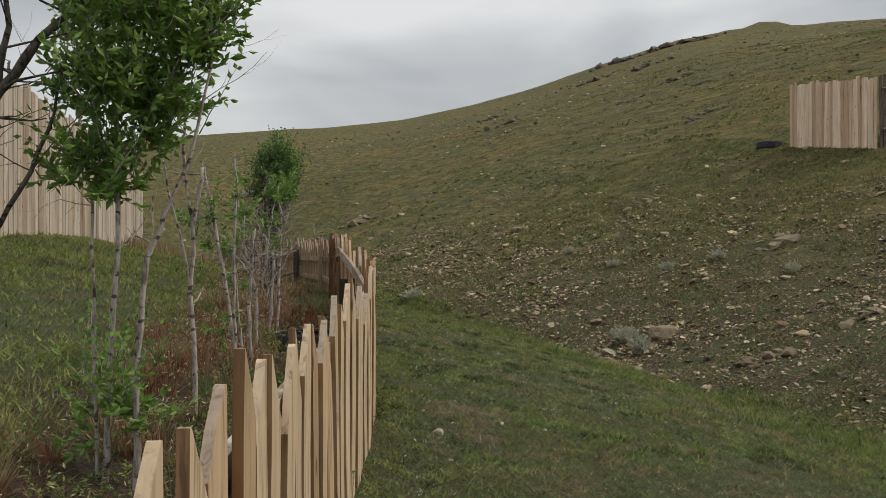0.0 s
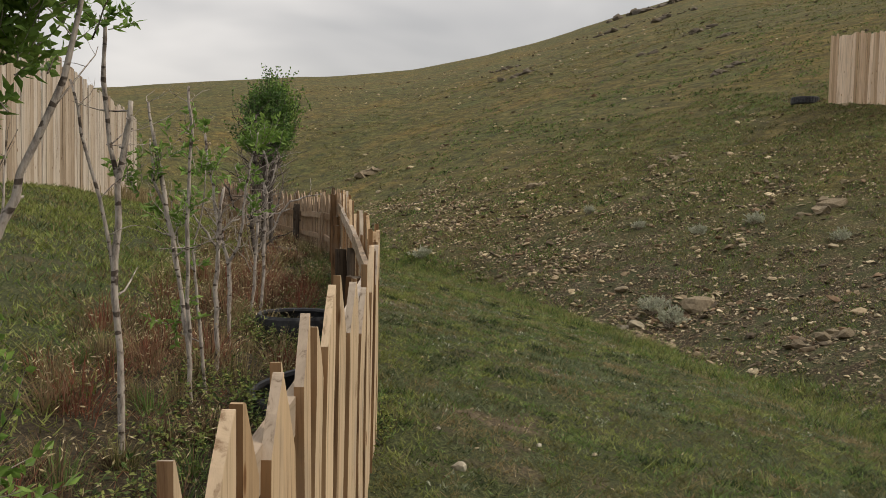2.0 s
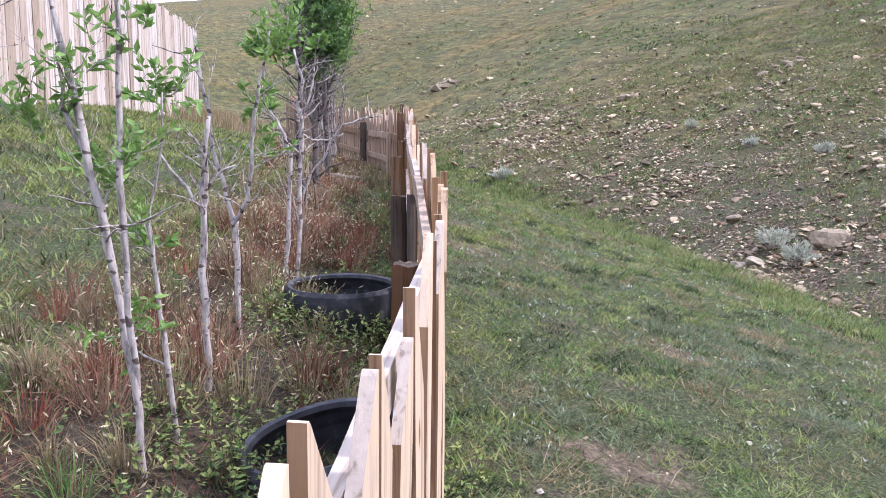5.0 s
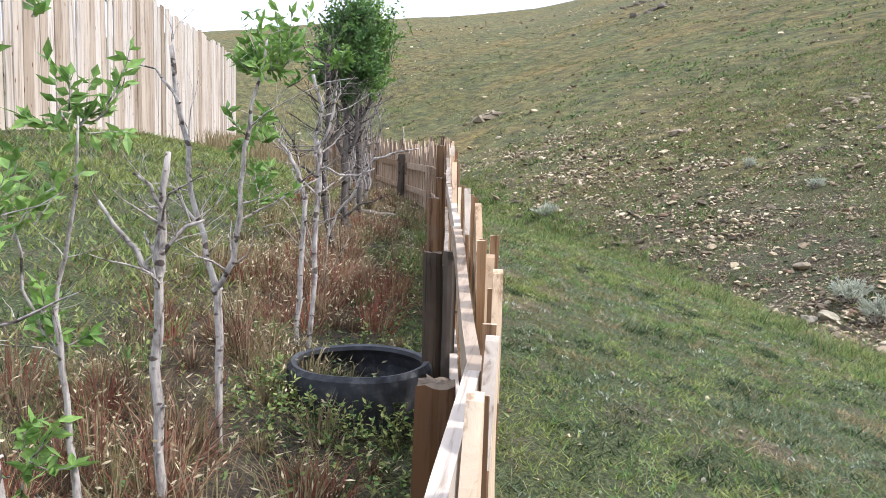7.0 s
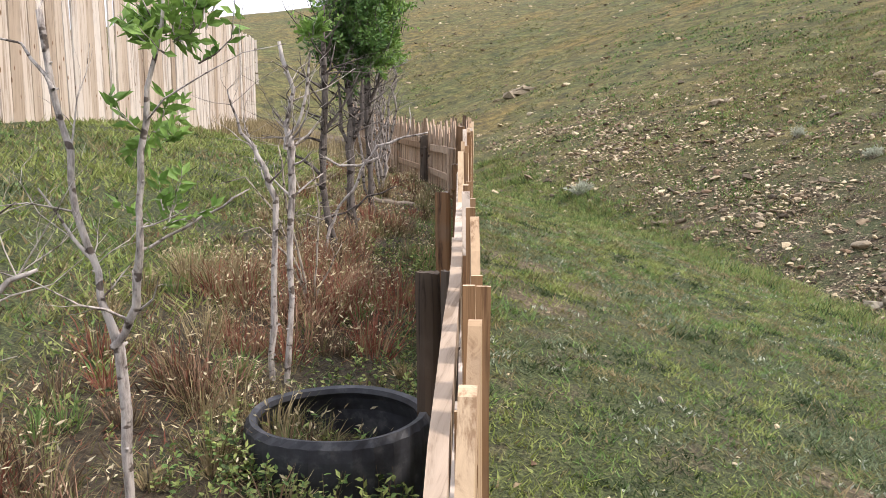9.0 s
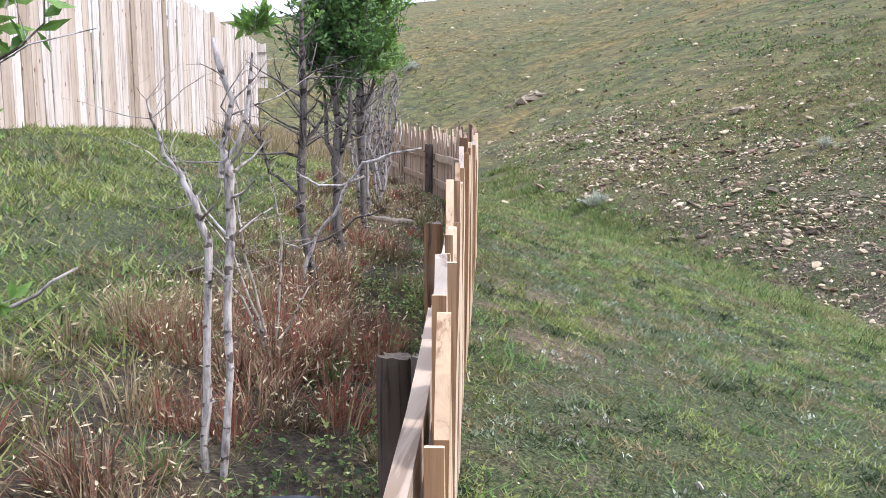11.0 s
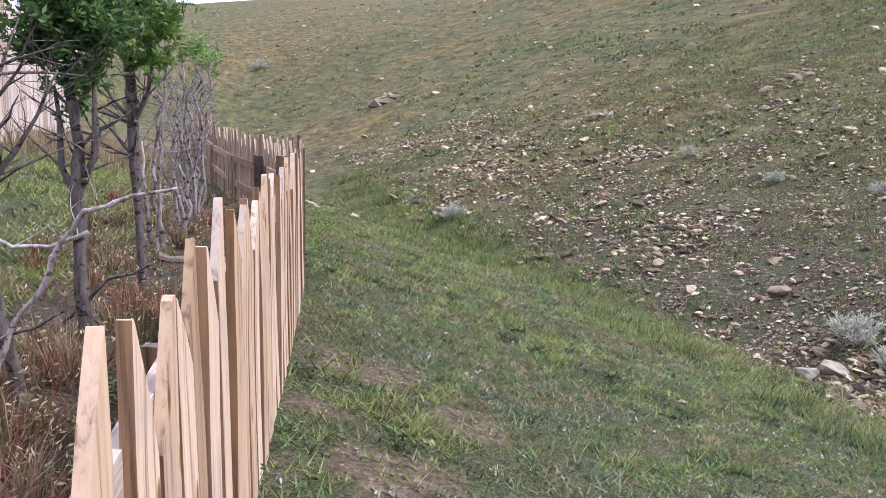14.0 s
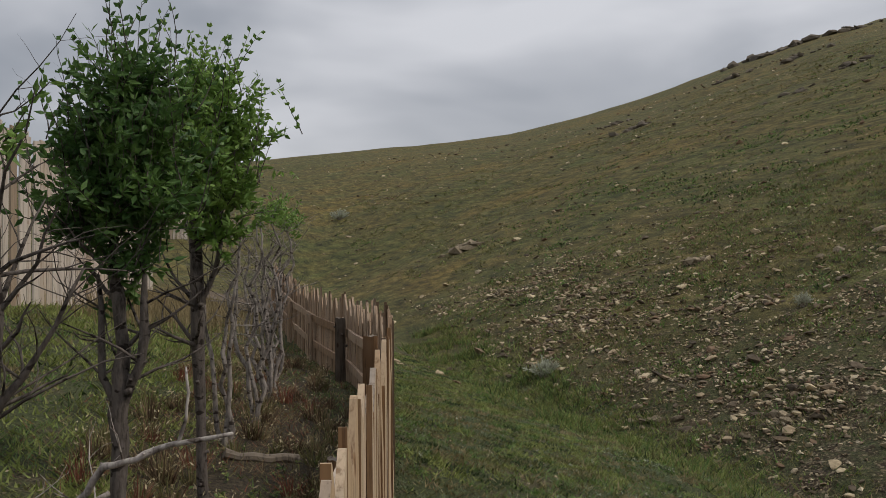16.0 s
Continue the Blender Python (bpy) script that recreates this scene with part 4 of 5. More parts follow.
    me = blades_mesh("grey_rosettes", rs, tx, ty, hh, rs.uniform(.003, .006, len(tx)) * (1 + ty * .04), rs.uniform(.01, .035, len(tx)), np.where(rs.rand(len(tx)) < .3, 0, 1), [SAGE, GREYBLADE], leafy=True)
    tagged(new("grey_rosettes", me), "low grey-green leaf rosettes in the track's turf", "weeds", kind="stuff")

    # longer grass along the gully and a few straw stems
    y = rs.uniform(6, 32, 9000)
    x = gully_x(y) + rs.normal(-0.55, 0.5, len(y))
    keep = value_noise(x, y, 0.7, 56) + 0.6 * value_noise(x, y, 0.25, 57) > rs.uniform(-0.5, 0.9, len(y))
    x, y = x[keep][:4200], y[keep][:4200]
    px, py, hh, ww, ln, kk = tufts(x, y, 7, rs.uniform(.05, .15, len(x)) * (1 + .5 * smooth(16, 24, y)), np.full(len(x), .07), .0022 + .00028 * y, rs.choice([3, 0, 0, 4, 5, 3], len(x)), 0.7, 0.15)
    me = slivers_mesh("gully_grass", rs, px, py, hh, ww, ln, kk, mats)
    tagged(new("gully_grass", me), "longer green grass along the foot of the stony bank", "grass", kind="stuff")
    y = 3 + 14 * rs.rand(900)
    x = fence_x(y) + 0.05 + rs.uniform(0, 1, len(y)) * np.maximum(gully_x(y) - fence_x(y), 1.2)
    me = blades_mesh("straw_stems", rs, x, y, rs.uniform(.015, .09, len(x)), rs.uniform(.0008, .0013, len(x)) * (1 + y * .05), rs.uniform(.06, .2, len(x)), np.where(rs.rand(len(x)) < .7, 0, 1), [SEED, DRYBLADE])
    tagged(new("straw_stems", me), "bent dry straw stems lying over the turf", "grass", kind="stuff")

    # the meadow
    n = 90000
    y = 3.5 + 23 * rs.rand(n) ** 1.2
    x = fence_x(y) - rs.uniform(1.4, 7.5, n)
    tuft = value_noise(x, y, 0.3, 46) + 0.8 * value_noise(x, y, 0.9, 47)
    keep = tuft > rs.uniform(-1.9, 0.3, n)
    x, y, tuft = x[keep][:25000], y[keep][:25000], tuft[keep][:25000]
    lime = value_noise(x, y, 1.4, 58) + 0.5 * value_noise(x, y, 0.4, 59) + rs.normal(0, .2, len(x))
    kind = np.where(lime > -0.45, 3, kinds(x, y))
    px, py, hh, ww, ln, kk = tufts(x, y, 4, rs.uniform(.03, .09, len(x)) * (1 + .4 * np.clip(tuft, -.5, 1)), rs.uniform(.05, .14, len(x)), .0042 + .00045 * y, kind, 1.0, 0.2)
    me = slivers_mesh("meadow_grass", rs, px, py, hh, ww, ln, kk, mats)
    tagged(new("meadow_grass", me), "green meadow grass behind the fence", "grass", kind="stuff")

    y = rs.normal(24.6, 1.6, 4600)
    x = -9.0 - (y - 25) * 0.2 + np.abs(rs.normal(0, 1.0, len(y))) + 0.25
    me = blades_mesh("tall_dry_grass", rs, x, y, rs.uniform(.1, .5, len(x)), rs.uniform(.005, .011, len(x)), rs.uniform(0, .25, len(x)), np.ones(len(x)), mats)
    tagged(new("tall_dry_grass", me), "tall tan dry grass beside the board fence", "grass", kind="stuff")

    # cushions of turf between the stones of the bank
    n = 60000
    y = 7.5 + 28 * rs.rand(n) ** 1.1
    x = gully_x(y) + rs.uniform(-0.2, 15, n)
    tuft = value_noise(x, y, 0.5, 48) + 0.8 * value_noise(x, y, 1.6, 49) + 0.4 * smooth(3, 9, x - gully_x(y))
    keep = tuft > rs.uniform(-0.5, 0.9, n)
    x, y = x[keep][:23000], y[keep][:23000]
    px, py, hh, ww, ln, kk = tufts(x, y, 6, rs.uniform(.025, .075, len(x)), rs.uniform(.07, .2, len(x)), .0052 + .0004 * y, rs.choice([5, 5, 0, 5, 6, 3, 0, 1], len(x)), 0.8, 0.2)
    me = slivers_mesh("slope_grass", rs, px, py, hh, ww, ln, kk, mats)
    tagged(new("slope_grass", me), "low olive grass cushions between the stones of the slope", "grass", kind="stuff")

    # the hill's turf, in steps along the slope
    n = 120000
    y = 22 + 50 * rs.rand(n) ** 1.3
    x = y * rs.uniform(-0.36, 0.62, n)
    along, up = x * math.cos(radians(56.7)) - y * math.sin(radians(56.7)), x * math.sin(radians(56.7)) + y * math.cos(radians(56.7))
    step = value_noise(along * 0.35, up, 0.55, 64) + 0.6 * value_noise(along, up, 0.8, 65)
    keep = (step > rs.uniform(-0.4, 1.1, n)) & (x - gully_x(y) > 1.5)
    x, y, step = x[keep][:34000], y[keep][:34000], step[keep][:34000]
    warm = value_noise(x, y, 7, 66) + 0.6 * value_noise(x, y, 2.2, 67) + rs.normal(0, .3, len(x))
    kind = np.where(warm > 0.35, np.where(rs.rand(len(x)) < .25, 1, 5), np.where(warm < -0.4, np.where(rs.rand(len(x)) < .6, 0, 4), 5))
    px, py, hh, ww, ln, kk = tufts(x, y, 2, rs.uniform(.03, .1, len(x)), rs.uniform(.06, .16, len(x)), .007 + .0006 * y, kind, 0.9, 0.12)
    me = slivers_mesh("hill_grass", rs, px, py, hh, ww, ln, kk, mats)
    tagged(new("hill_grass", me), "short olive grass tufts in steps across the bare hill", "grass", kind="stuff")


RED_CLUMPS = [(-1.75, 6.43), (-1.74, 7.14), (-2.22, 7.18), (-1.35, 6.9), (-2.27, 9.46), (-1.75, 9.52), (-1.95, 9.1), (-2.5, 9.85), (-2.41, 10.86), (-1.76, 9.86), (-2.14, 10.79), (-1.6, 10.3), (-2.25, 12.6), (-2.26, 11.6),
              (-1.95, 5.6), (-2.05, 8.3), (-1.6, 4.3), (-1.9, 3.4), (-2.05, 10.2)]
WEED_BEDS = [(-1.06, 5.71), (-1.3, 5.3), (-0.95, 5.0), (-1.2, 4.5), (-1.17, 7.75), (-1.45, 7.7), (-0.95, 7.1), (-1.45, 6.3), (-1.73, 11.18), (-1.2, 9.0), (-0.8, 4.1), (-1.9, 11.5), (-1.4, 3.4)]


def scatter_dry_plants():
    rs = np.random.RandomState(9)
    rng = random.Random(9)
    mats = [BLADE, DRYBLADE, REDBLADE, BROWNBLADE, OLIVEBLADE, PINKBLADE]
    cx, cy, tint, size = [], [], [], []
    for px, py in RED_CLUMPS:
        for _ in range(6):
            cx.append(px + rng.gauss(0, .15))
            cy.append(py + rng.gauss(0, .15))
            tint.append(rng.choice((2, 2, 2, 5, 1, 3, 5)))
            size.append(rng.uniform(.75, 1.2))
    for _ in range(330):                            # lower mixed clumps
        py = 1.6 + 19 * rng.random() ** 1.1
        cx.append(float(fence_x(py)) - rng.uniform(.25, 1.9))
        cy.append(py)
        tint.append(rng.choice((1, 1, 3, 3, 4, 0) if py < 13 else (1, 3, 3, 4, 2)))
        size.append(rng.uniform(.4, .85))
    cx, cy, tint, size = np.array(cx), np.array(cy), np.array(tint), np.array(size)
    k = 82
    sz = np.repeat(size, k)
    a = rs.uniform(0, 2 * math.pi, len(sz))
    out = rs.rand(len(sz)) ** .6
    x = np.repeat(cx, k) + np.cos(a) * out * .09 * sz
    y = np.repeat(cy, k) + np.sin(a) * out * .09 * sz
    h = sz * rs.uniform(.06, .33, len(x)) * (1 - .35 * out)
    lean = sz * (.03 + .30 * out * rs.rand(len(x)))
    b = a + rs.normal(0, .5, len(x))
    idx = np.where(rs.rand(len(x)) < .72, np.repeat(tint, k), rs.choice([4, 1, 5, 3, 1], len(x)))
    me = blades_mesh("dry_undergrowth", rs, x, y, h, rs.uniform(.0012, .0026, len(x)) * (1 + y * .06), lean, idx, mats, turn=b)
    tagged(new("dry_undergrowth", me), "red-brown dry grass clumps standing under the trees", "grass", kind="stuff")
    # seed heads on the clumps' stems
    pick = rs.rand(len(x)) < np.where(np.repeat(tint, k) == 2, .26, .24)
    tx, ty, tz = (x + np.cos(b) * lean)[pick], (y + np.sin(b) * lean)[pick], (land(x, y) + h)[pick]
    s = Soup()
    for px, py, pz in zip(tx.tolist(), ty.tolist(), tz.tolist()):
        d = Vector((rng.gauss(.2, .6), rng.gauss(0, .6), rng.uniform(-.2, 1.0))).normalized()
        s.leaf(Vector((px, py, pz - .015)), d, rng.uniform(.018, .042), rng.uniform(.0022, .0038) * (1 + py * .05), Vector((rng.gauss(0, 1), rng.gauss(0, 1), rng.gauss(0, 1))), rng.choice((0, 0, 1)))
    tagged(new("seed_heads", s.mesh("seed_heads", [SEED, DRYBLADE])), "straw-coloured grass seed heads among the undergrowth", "grass", kind="stuff")
    # fallen stems and litter on the soil
    n = 130000
    y = 1.2 + 22 * rs.rand(n) ** 1.2
    x = fence_x(y) - rs.uniform(0.08, 2.3, n)
    keep = value_noise(x, y, 0.4, 22) + 0.6 * value_noise(x, y, 0.15, 25) > rs.uniform(-0.7, 0.6, n)
    x, y = x[keep][:48000], y[keep][:48000]
    green = smooth(-0.8, -0.2, x - fence_x(y)) * 0.45 + 0.45 * (value_noise(x, y, 0.7, 68) > 0.2) + 0.4 * smooth(-1.5, -2.2, x - fence_x(y))
    p = rs.rand(len(x))
    idx = np.where(p < green, rs.choice([0, 0, 4], len(x)), rs.choice([1, 3, 3, 2, 1, 4], len(x)))
    me = slivers_mesh("fallen_stems", rs, x, y, rs.uniform(.008, .07, len(x)), rs.uniform(.0016, .0034, len(x)) * (1 + y * .05), rs.uniform(.02, .11, len(x)), idx, mats)
    tagged(new("fallen_stems", me), "matted dry stems and short grass on the soil strip", "grass", kind="stuff")
    # leafy weeds
    s = Soup()

    def weed(px, py, tall):
        pz = ground_z(px, py)
        top = Vector((px + rng.gauss(0, .04), py + rng.gauss(0, .04), pz + tall))
        foot = Vector((px, py, pz))
        s.tube([foot, top], [.0016, .0008], 3, 2, False)
        for _ in range(rng.randint(8, 13)):
            d = Vector((rng.gauss(0, 1), rng.gauss(0, 1), rng.uniform(-.1, .9))).normalized()
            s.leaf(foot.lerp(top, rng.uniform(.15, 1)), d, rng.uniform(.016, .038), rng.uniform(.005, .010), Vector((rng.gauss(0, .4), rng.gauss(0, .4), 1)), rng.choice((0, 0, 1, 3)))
    for bx, by in WEED_BEDS:
        for _ in range(52):
            weed(bx + rng.gauss(0, .17), by + rng.gauss(0, .22), rng.uniform(.04, .17))
    for _ in range(620):
        py = 1.6 + 13 * rng.random() ** 1.2
        weed(float(fence_x(py)) - .06 - 1.8 * rng.random() ** 2.2, py, rng.uniform(.03, .12))
    for tx, ty, tr in ((-1.27, 8.14, .33), (-0.83, 6.14, .29)):      # weeds round the tyres
        for _ in range(150):
            a = rng.uniform(0, 6.28)
            d = tr + .03 + abs(rng.gauss(0, .08))
            weed(tx + math.cos(a) * d, ty + math.sin(a) * d, rng.uniform(.05, .2))
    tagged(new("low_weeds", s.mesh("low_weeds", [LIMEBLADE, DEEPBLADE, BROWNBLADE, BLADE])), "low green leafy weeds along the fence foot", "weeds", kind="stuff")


def build_sage(x, y, size, label, seed):
    rng = random.Random(seed)
    s = Soup()
    for _ in range(46):                             # upright stems, leafy towards their ends
        d = Vector((rng.gauss(0, .75), rng.gauss(0, .75), rng.uniform(.5, 1.4))).normalized()
        foot, tip = Vector((rng.gauss(0, .12) * size, rng.gauss(0, .12) * size, 0)), d * size * rng.uniform(.6, 1.0)
        s.tube([foot, tip], [size * .018, size * .008], 4, 1, False)
        for _k in range(15):
            f = rng.uniform(.4, 1.0)
            o = (d * .9 + Vector((rng.gauss(0, .6), rng.gauss(0, .6), rng.gauss(.2, .4)))).normalized()
            s.leaf(foot.lerp(tip, f), o, size * rng.uniform(.13, .26), size * rng.uniform(.02, .034), Vector((rng.gauss(0, 1), rng.gauss(0, 1), 0)))
    o = new("sagebrush", s.mesh("sagebrush", [SAGE, TWIG]))
    o.matrix_basis = pose(x, y, ground_z(x, y) - 0.01)
    return tagged(o, label, "shrub", "shrubs on the slope")


# ---- things: the row of trees behind the fence ----
YOUNG = "young tree with pale grey trunk and bare pruned branches"
build_tree(-1.40, 3.82, "leafy young tree with slender pale trunks behind the fence",
           [[(0.03, 0, .022), (.03, .6, .02), (.08, 1.05, .018), (.15, 1.25, .016), (.27, 1.5, .012), (.36, 1.9, .008), (.40, 2.2, .005)],
            [(-.11, 0, .022), (-.09, .5, .02), (-.06, 1.1, .018), (-.07, 1.7, .015), (-.02, 2.3, .01)],
            [(-.16, 0, .012), (-.17, .9, .011), (-.22, 1.5, .008)]],
           [(-.10, 0, 1.75, .30, 40), (.13, .05, 1.75, .24, 30), (.26, 0, 1.95, .22, 20), (-.22, 0, 1.45, .22, 22), (-.12, .05, 2.1, .28, 32), (.10, -.05, 2.1, .26, 30), (-.06, 0, 1.35, .18, 14), (.34, 0, 1.95, .14, 9), (.42, 0, 2.15, .15, 8), (-.25, .1, 1.85, .22, 14), (.05, .1, 1.55, .22, 16), (-.1, .05, .35, .25, 16)],
           twigs=14, seed=1, leaf_len=0.058, sprays=110)
build_tree(-2.25, 3.75, "old tree with dark bare limbs and few leaves",
           [[(0, 0, .045), (.02, .8, .04), (.10, 1.3, .036), (.30, 1.62, .032), (.48, 1.85, .028), (.68, 2.02, .02), (.9, 2.3, .012)], [(.02, 1.0, .025), (-.1, 1.7, .02), (-.05, 2.4, .015)],
            [(.02, .75, .022), (.30, 1.03, .018), (.44, 1.27, .014), (.55, 1.52, .010), (.60, 1.8, .006)], [(.30, 1.62, .02), (.36, 1.9, .018), (.30, 2.3, .012)]],
           [(.2, 0, 1.5, .25, 5)], twigs=34, seed=2, bark=DARKBARK, twig_len=0.5, leaf_len=0.055)
build_tree(-1.48, 5.13, YOUNG,
           [[(0, 0, .022), (-.03, .7, .02), (-.02, 1.17, .018), (.02, 1.4, .02), (.035, 1.52, .016)], [(-.02, .8, .012), (-.13, 1.27, .01), (-.2, 1.6, .008)],
            [(-.03, 1.2, .014), (-.07, 1.6, .014), (-.05, 1.85, .01)]], [(-.1, 0, 1.85, .12, 5)], twigs=7, seed=3)
build_tree(-1.43, 5.91, YOUNG,
           [[(0, 0, .02), (-.01, .36, .02), (-.065, .69, .018), (-.11, 1.0, .017), (-.19, 1.38, .014), (-.22, 1.58, .01)],
            [(0, .3, .014), (-.01, .58, .016), (0, .98, .014), (.01, 1.42, .012), (0, 1.66, .01)], [(-.11, 1.0, .012), (-.2, 1.2, .01), (-.22, 1.4, .006)]],
           [(-.26, 0, 1.12, .2, 5), (-.14, 0, 1.3, .18, 3), (.05, 0, 1.4, .12, 2), (-.05, 0, .95, .16, 3)], twigs=22, seed=4, twig_len=.22)
build_tree(-1.51, 6.69, YOUNG,
           [[(0, 0, .022), (0, .4, .021), (0, .75, .02), (.01, .84, .025), (.02, .98, .016), (.04, 1.14, .012)], [(0, .78, .014), (-.09, .90, .010), (-.15, 1.0, .007)], [(.01, .84, .012), (.08, .93, .008), (.13, .95, .005)], [(.02, .98, .010), (-.04, 1.08, .007)]],
           [], twigs=16, seed=5, twig_len=.25)
build_tree(-1.60, 7.33, YOUNG,
           [[(0, 0, .02), (0, .35, .02), (-.01, .63, .02), (-.06, .83, .014), (-.11, 1.07, .012), (-.14, 1.3, .014), (-.17, 1.5, .013)],
            [(-.01, .63, .016), (.07, .75, .015), (.1, .9, .014), (.11, 1.07, .012), (.15, 1.3, .010), (.2, 1.52, .006)], [(-.06, .85, .008), (-.2, 1.05, .004)], [(-.14, 1.3, .009), (-.24, 1.42, .005), (-.38, 1.46, .003)], [(.1, .9, .007), (.24, .98, .005), (.36, 1.05, .003)]],
           [(.19, 0, 1.42, .17, 14), (.12, 0, 1.2, .12, 4), (.14, 0, .95, .12, 3)], twigs=14, seed=6, twig_len=.4)
build_tree(-1.76, 8.79, YOUNG,
           [[(-.02, 0, .02), (.0, .42, .02), (.02, .84, .018), (-.05, 1.03, .014), (-.12, 1.12, .01), (-.18, 1.3, .006)],
            [(.05, 0, .02), (.065, .4, .02), (.07, .84, .02), (.08, 1.05, .024), (.06, 1.15, .018), (.09, 1.3, .014), (.04, 1.5, .012)],
            [(.07, 1.05, .014), (.15, 1.2, .01), (.18, 1.45, .006)]], [(.2, 0, 1.5, .1, 4)], twigs=30, seed=7, twig_len=.3)
build_tree(-2.31, 11.28, "young tree with dark rough trunk and a crooked bare branch",
           [[(.02, 0, .032), (-.04, .4, .03), (-.06, .6, .03), (-.05, .85, .034), (-.03, 1.1, .028), (-.03, 1.45, .022), (-.02, 1.8, .014)],
            [(-.05, .58, .016), (-.15, .68, .014), (-.28, .75, .013), (-.34, .95, .012), (-.44, 1.08, .01)], [(-.05, .9, .018), (.1, 1.1, .012), (.22, 1.35, .006)],
            [(-.04, .3, .01), (.1, .34, .009), (.25, .42, .006)]],
           [(-.02, 0, 1.7, .18, 4)], twigs=60, seed=8, bark=DARKBARK, twig_len=.42, thick=1.15)
build_tree(-2.41, 12.17, "young tree with dark trunk and dense dark green crown",
           [[(0, 0, .04), (-.02, .4, .036), (-.02, .75, .038), (.0, 1.0, .03), (-.04, 1.3, .025), (-.03, 1.9, .012)], [(-.02, .75, .025), (.08, .95, .022), (.1, 1.3, .016)],
            [(-.02, .75, .02), (-.1, .9, .018), (-.12, 1.3, .012)], [(-.02, .2, .012), (.12, .35, .010), (.25, .38, .008), (.38, .44, .005)], [(-.02, .22, .012), (-.2, .05, .012)]],
           [(-.05, 0, 1.55, .28, 70), (-.12, .05, 1.75, .22, 44), (.10, 0, 1.75, .24, 50), (.02, 0, 1.98, .2, 36), (-.16, 0, 1.42, .17, 18), (.16, 0, 1.5, .18, 26), (.04, 0, 1.3, .16, 16)],
           twigs=26, seed=9, leaf=DARKLEAF, bark=DARKBARK, leaf_len=0.053, sprays=110, thick=1.3)
build_tree(-2.56, 13.31, "young tree with dark trunk and green crown",
           [[(0, 0, .034), (-.02, .5, .032), (-.03, 1.1, .036), (-.05, 1.45, .04), (-.02, 1.8, .02)], [(-.03, 1.1, .02), (.08, 1.3, .016), (.12, 1.7, .01)]],
           [(-.02, 0, 1.75, .32, 66), (.10, .05, 1.9, .26, 50), (-.14, 0, 2.0, .26, 44), (.04, 0, 2.15, .24, 40), (.16, 0, 1.65, .2, 28), (.08, 0, 1.45, .2, 22)],
           twigs=24, seed=10, bark=DARKBARK, leaf_len=0.056, sprays=60, thick=1.3)
for n, (tx, ty) in enumerate([(-2.95, 14.6), (-3.04, 15.4), (-3.25, 16.2), (-3.40, 16.9), (-3.7, 17.9), (-4.1, 19.0)]):
    rg = random.Random(40 + n)
    st = []
    for k in range(3):
        o, h = (k - 1) * .11 + rg.uniform(-.04, .04), rg.uniform(1.25, 1.85)
        st.append([(o * .2, 0, .026), (o * .5, .45, .024), (o * 1.2 + rg.uniform(-.05, .05), h * .6, .018), (o * 1.5 + rg.uniform(-.06, .06), h * .85, .013), (o * 1.6 + rg.uniform(-.08, .08), h, .006)])
    build_tree(tx, ty, "bare pruned tree with several pale stems", st, [(.15, 0, 1.6, .2, 14)] if n in (1, 3) else [], twigs=40, seed=50 + n, bark=GREYBARK, twig_len=.4, wobble=0.028)

build_tree(-2.32, 11.1, "long crooked bare pale branch arching from the ground", [[(0, 0, .016), (.04, .2, .016), (.10, .37, .015), (.22, .53, .015), (.34, .74, .014), (.42, .84, .014), (.5, .86, .013), (.61, .90, .012), (.77, .93, .008)],
           [(.02, .76, .010), (.12, .70, .011), (.27, .70, .011), (.41, .76, .012)], [(.61, .90, .008), (.66, 1.0, .006), (.64, 1.1, .004)], [(.10, .37, .008), (.0, .32, .006), (-.1, .36, .004)]], twigs=6, seed=71, twig_len=.22, wobble=.008)
build_tree(-1.44, 6.2, "slender sapling with sparse fresh green leaves", [[(0, 0, .014), (-.01, .3, .013), (-.05, .6, .011), (-.07, .8, .009), (-.02, 1.0, .007), (.0, 1.25, .004)], [(-.06, .7, .007), (-.16, .85, .005), (-.2, 1.1, .003)], [(-.01, .3, .007), (-.14, .36, .005)]],
           [(-.02, 0, 1.22, .14, 5), (-.2, 0, 1.0, .14, 5), (-.06, 0, .75, .12, 3), (-.15, 0, .45, .12, 4)], twigs=6, seed=70, twig_len=.2)
build_tree(-1.95, 9.75, "dry shrub of thin arching pale stems", [[(0, 0, .012), (-.04, .25, .010), (-.16, .55, .007), (-.34, .78, .005), (-.5, .74, .004)], [(.02, 0, .012), (-.03, .3, .010), (-.1, .7, .008), (-.13, .95, .005)],
           [(.02, 0, .01), (.05, .3, .008), (.07, .62, .006), (.02, .9, .004)], [(0, .1, .01), (-.12, .35, .008), (-.28, .5, .006), (-.42, .46, .004)], [(0, 0, .01), (.08, .2, .008), (.2, .42, .005)]],
           [], twigs=34, seed=31, bark=TWIG, twig_len=.4)


def build_log(a, b, radius, label, seed):
    rng = random.Random(seed)
    p, q = Vector((*a, ground_z(*a) + radius * .7)), Vector((*b, ground_z(*b) + radius * .7))
    s = Soup()
    pts = [p.lerp(q, k / 5) + Vector((0, rng.gauss(0, .01), rng.gauss(0, .01))) for k in range(6)]
    s.tube(pts, [radius * rng.uniform(.85, 1.1) for _ in pts], 9, 0)
    s.f.append(tuple(range(8, -1, -1)))
    s.i.append(0)
    return tagged(new("log", s.mesh("log", [LOG])), label, "log", "old logs")


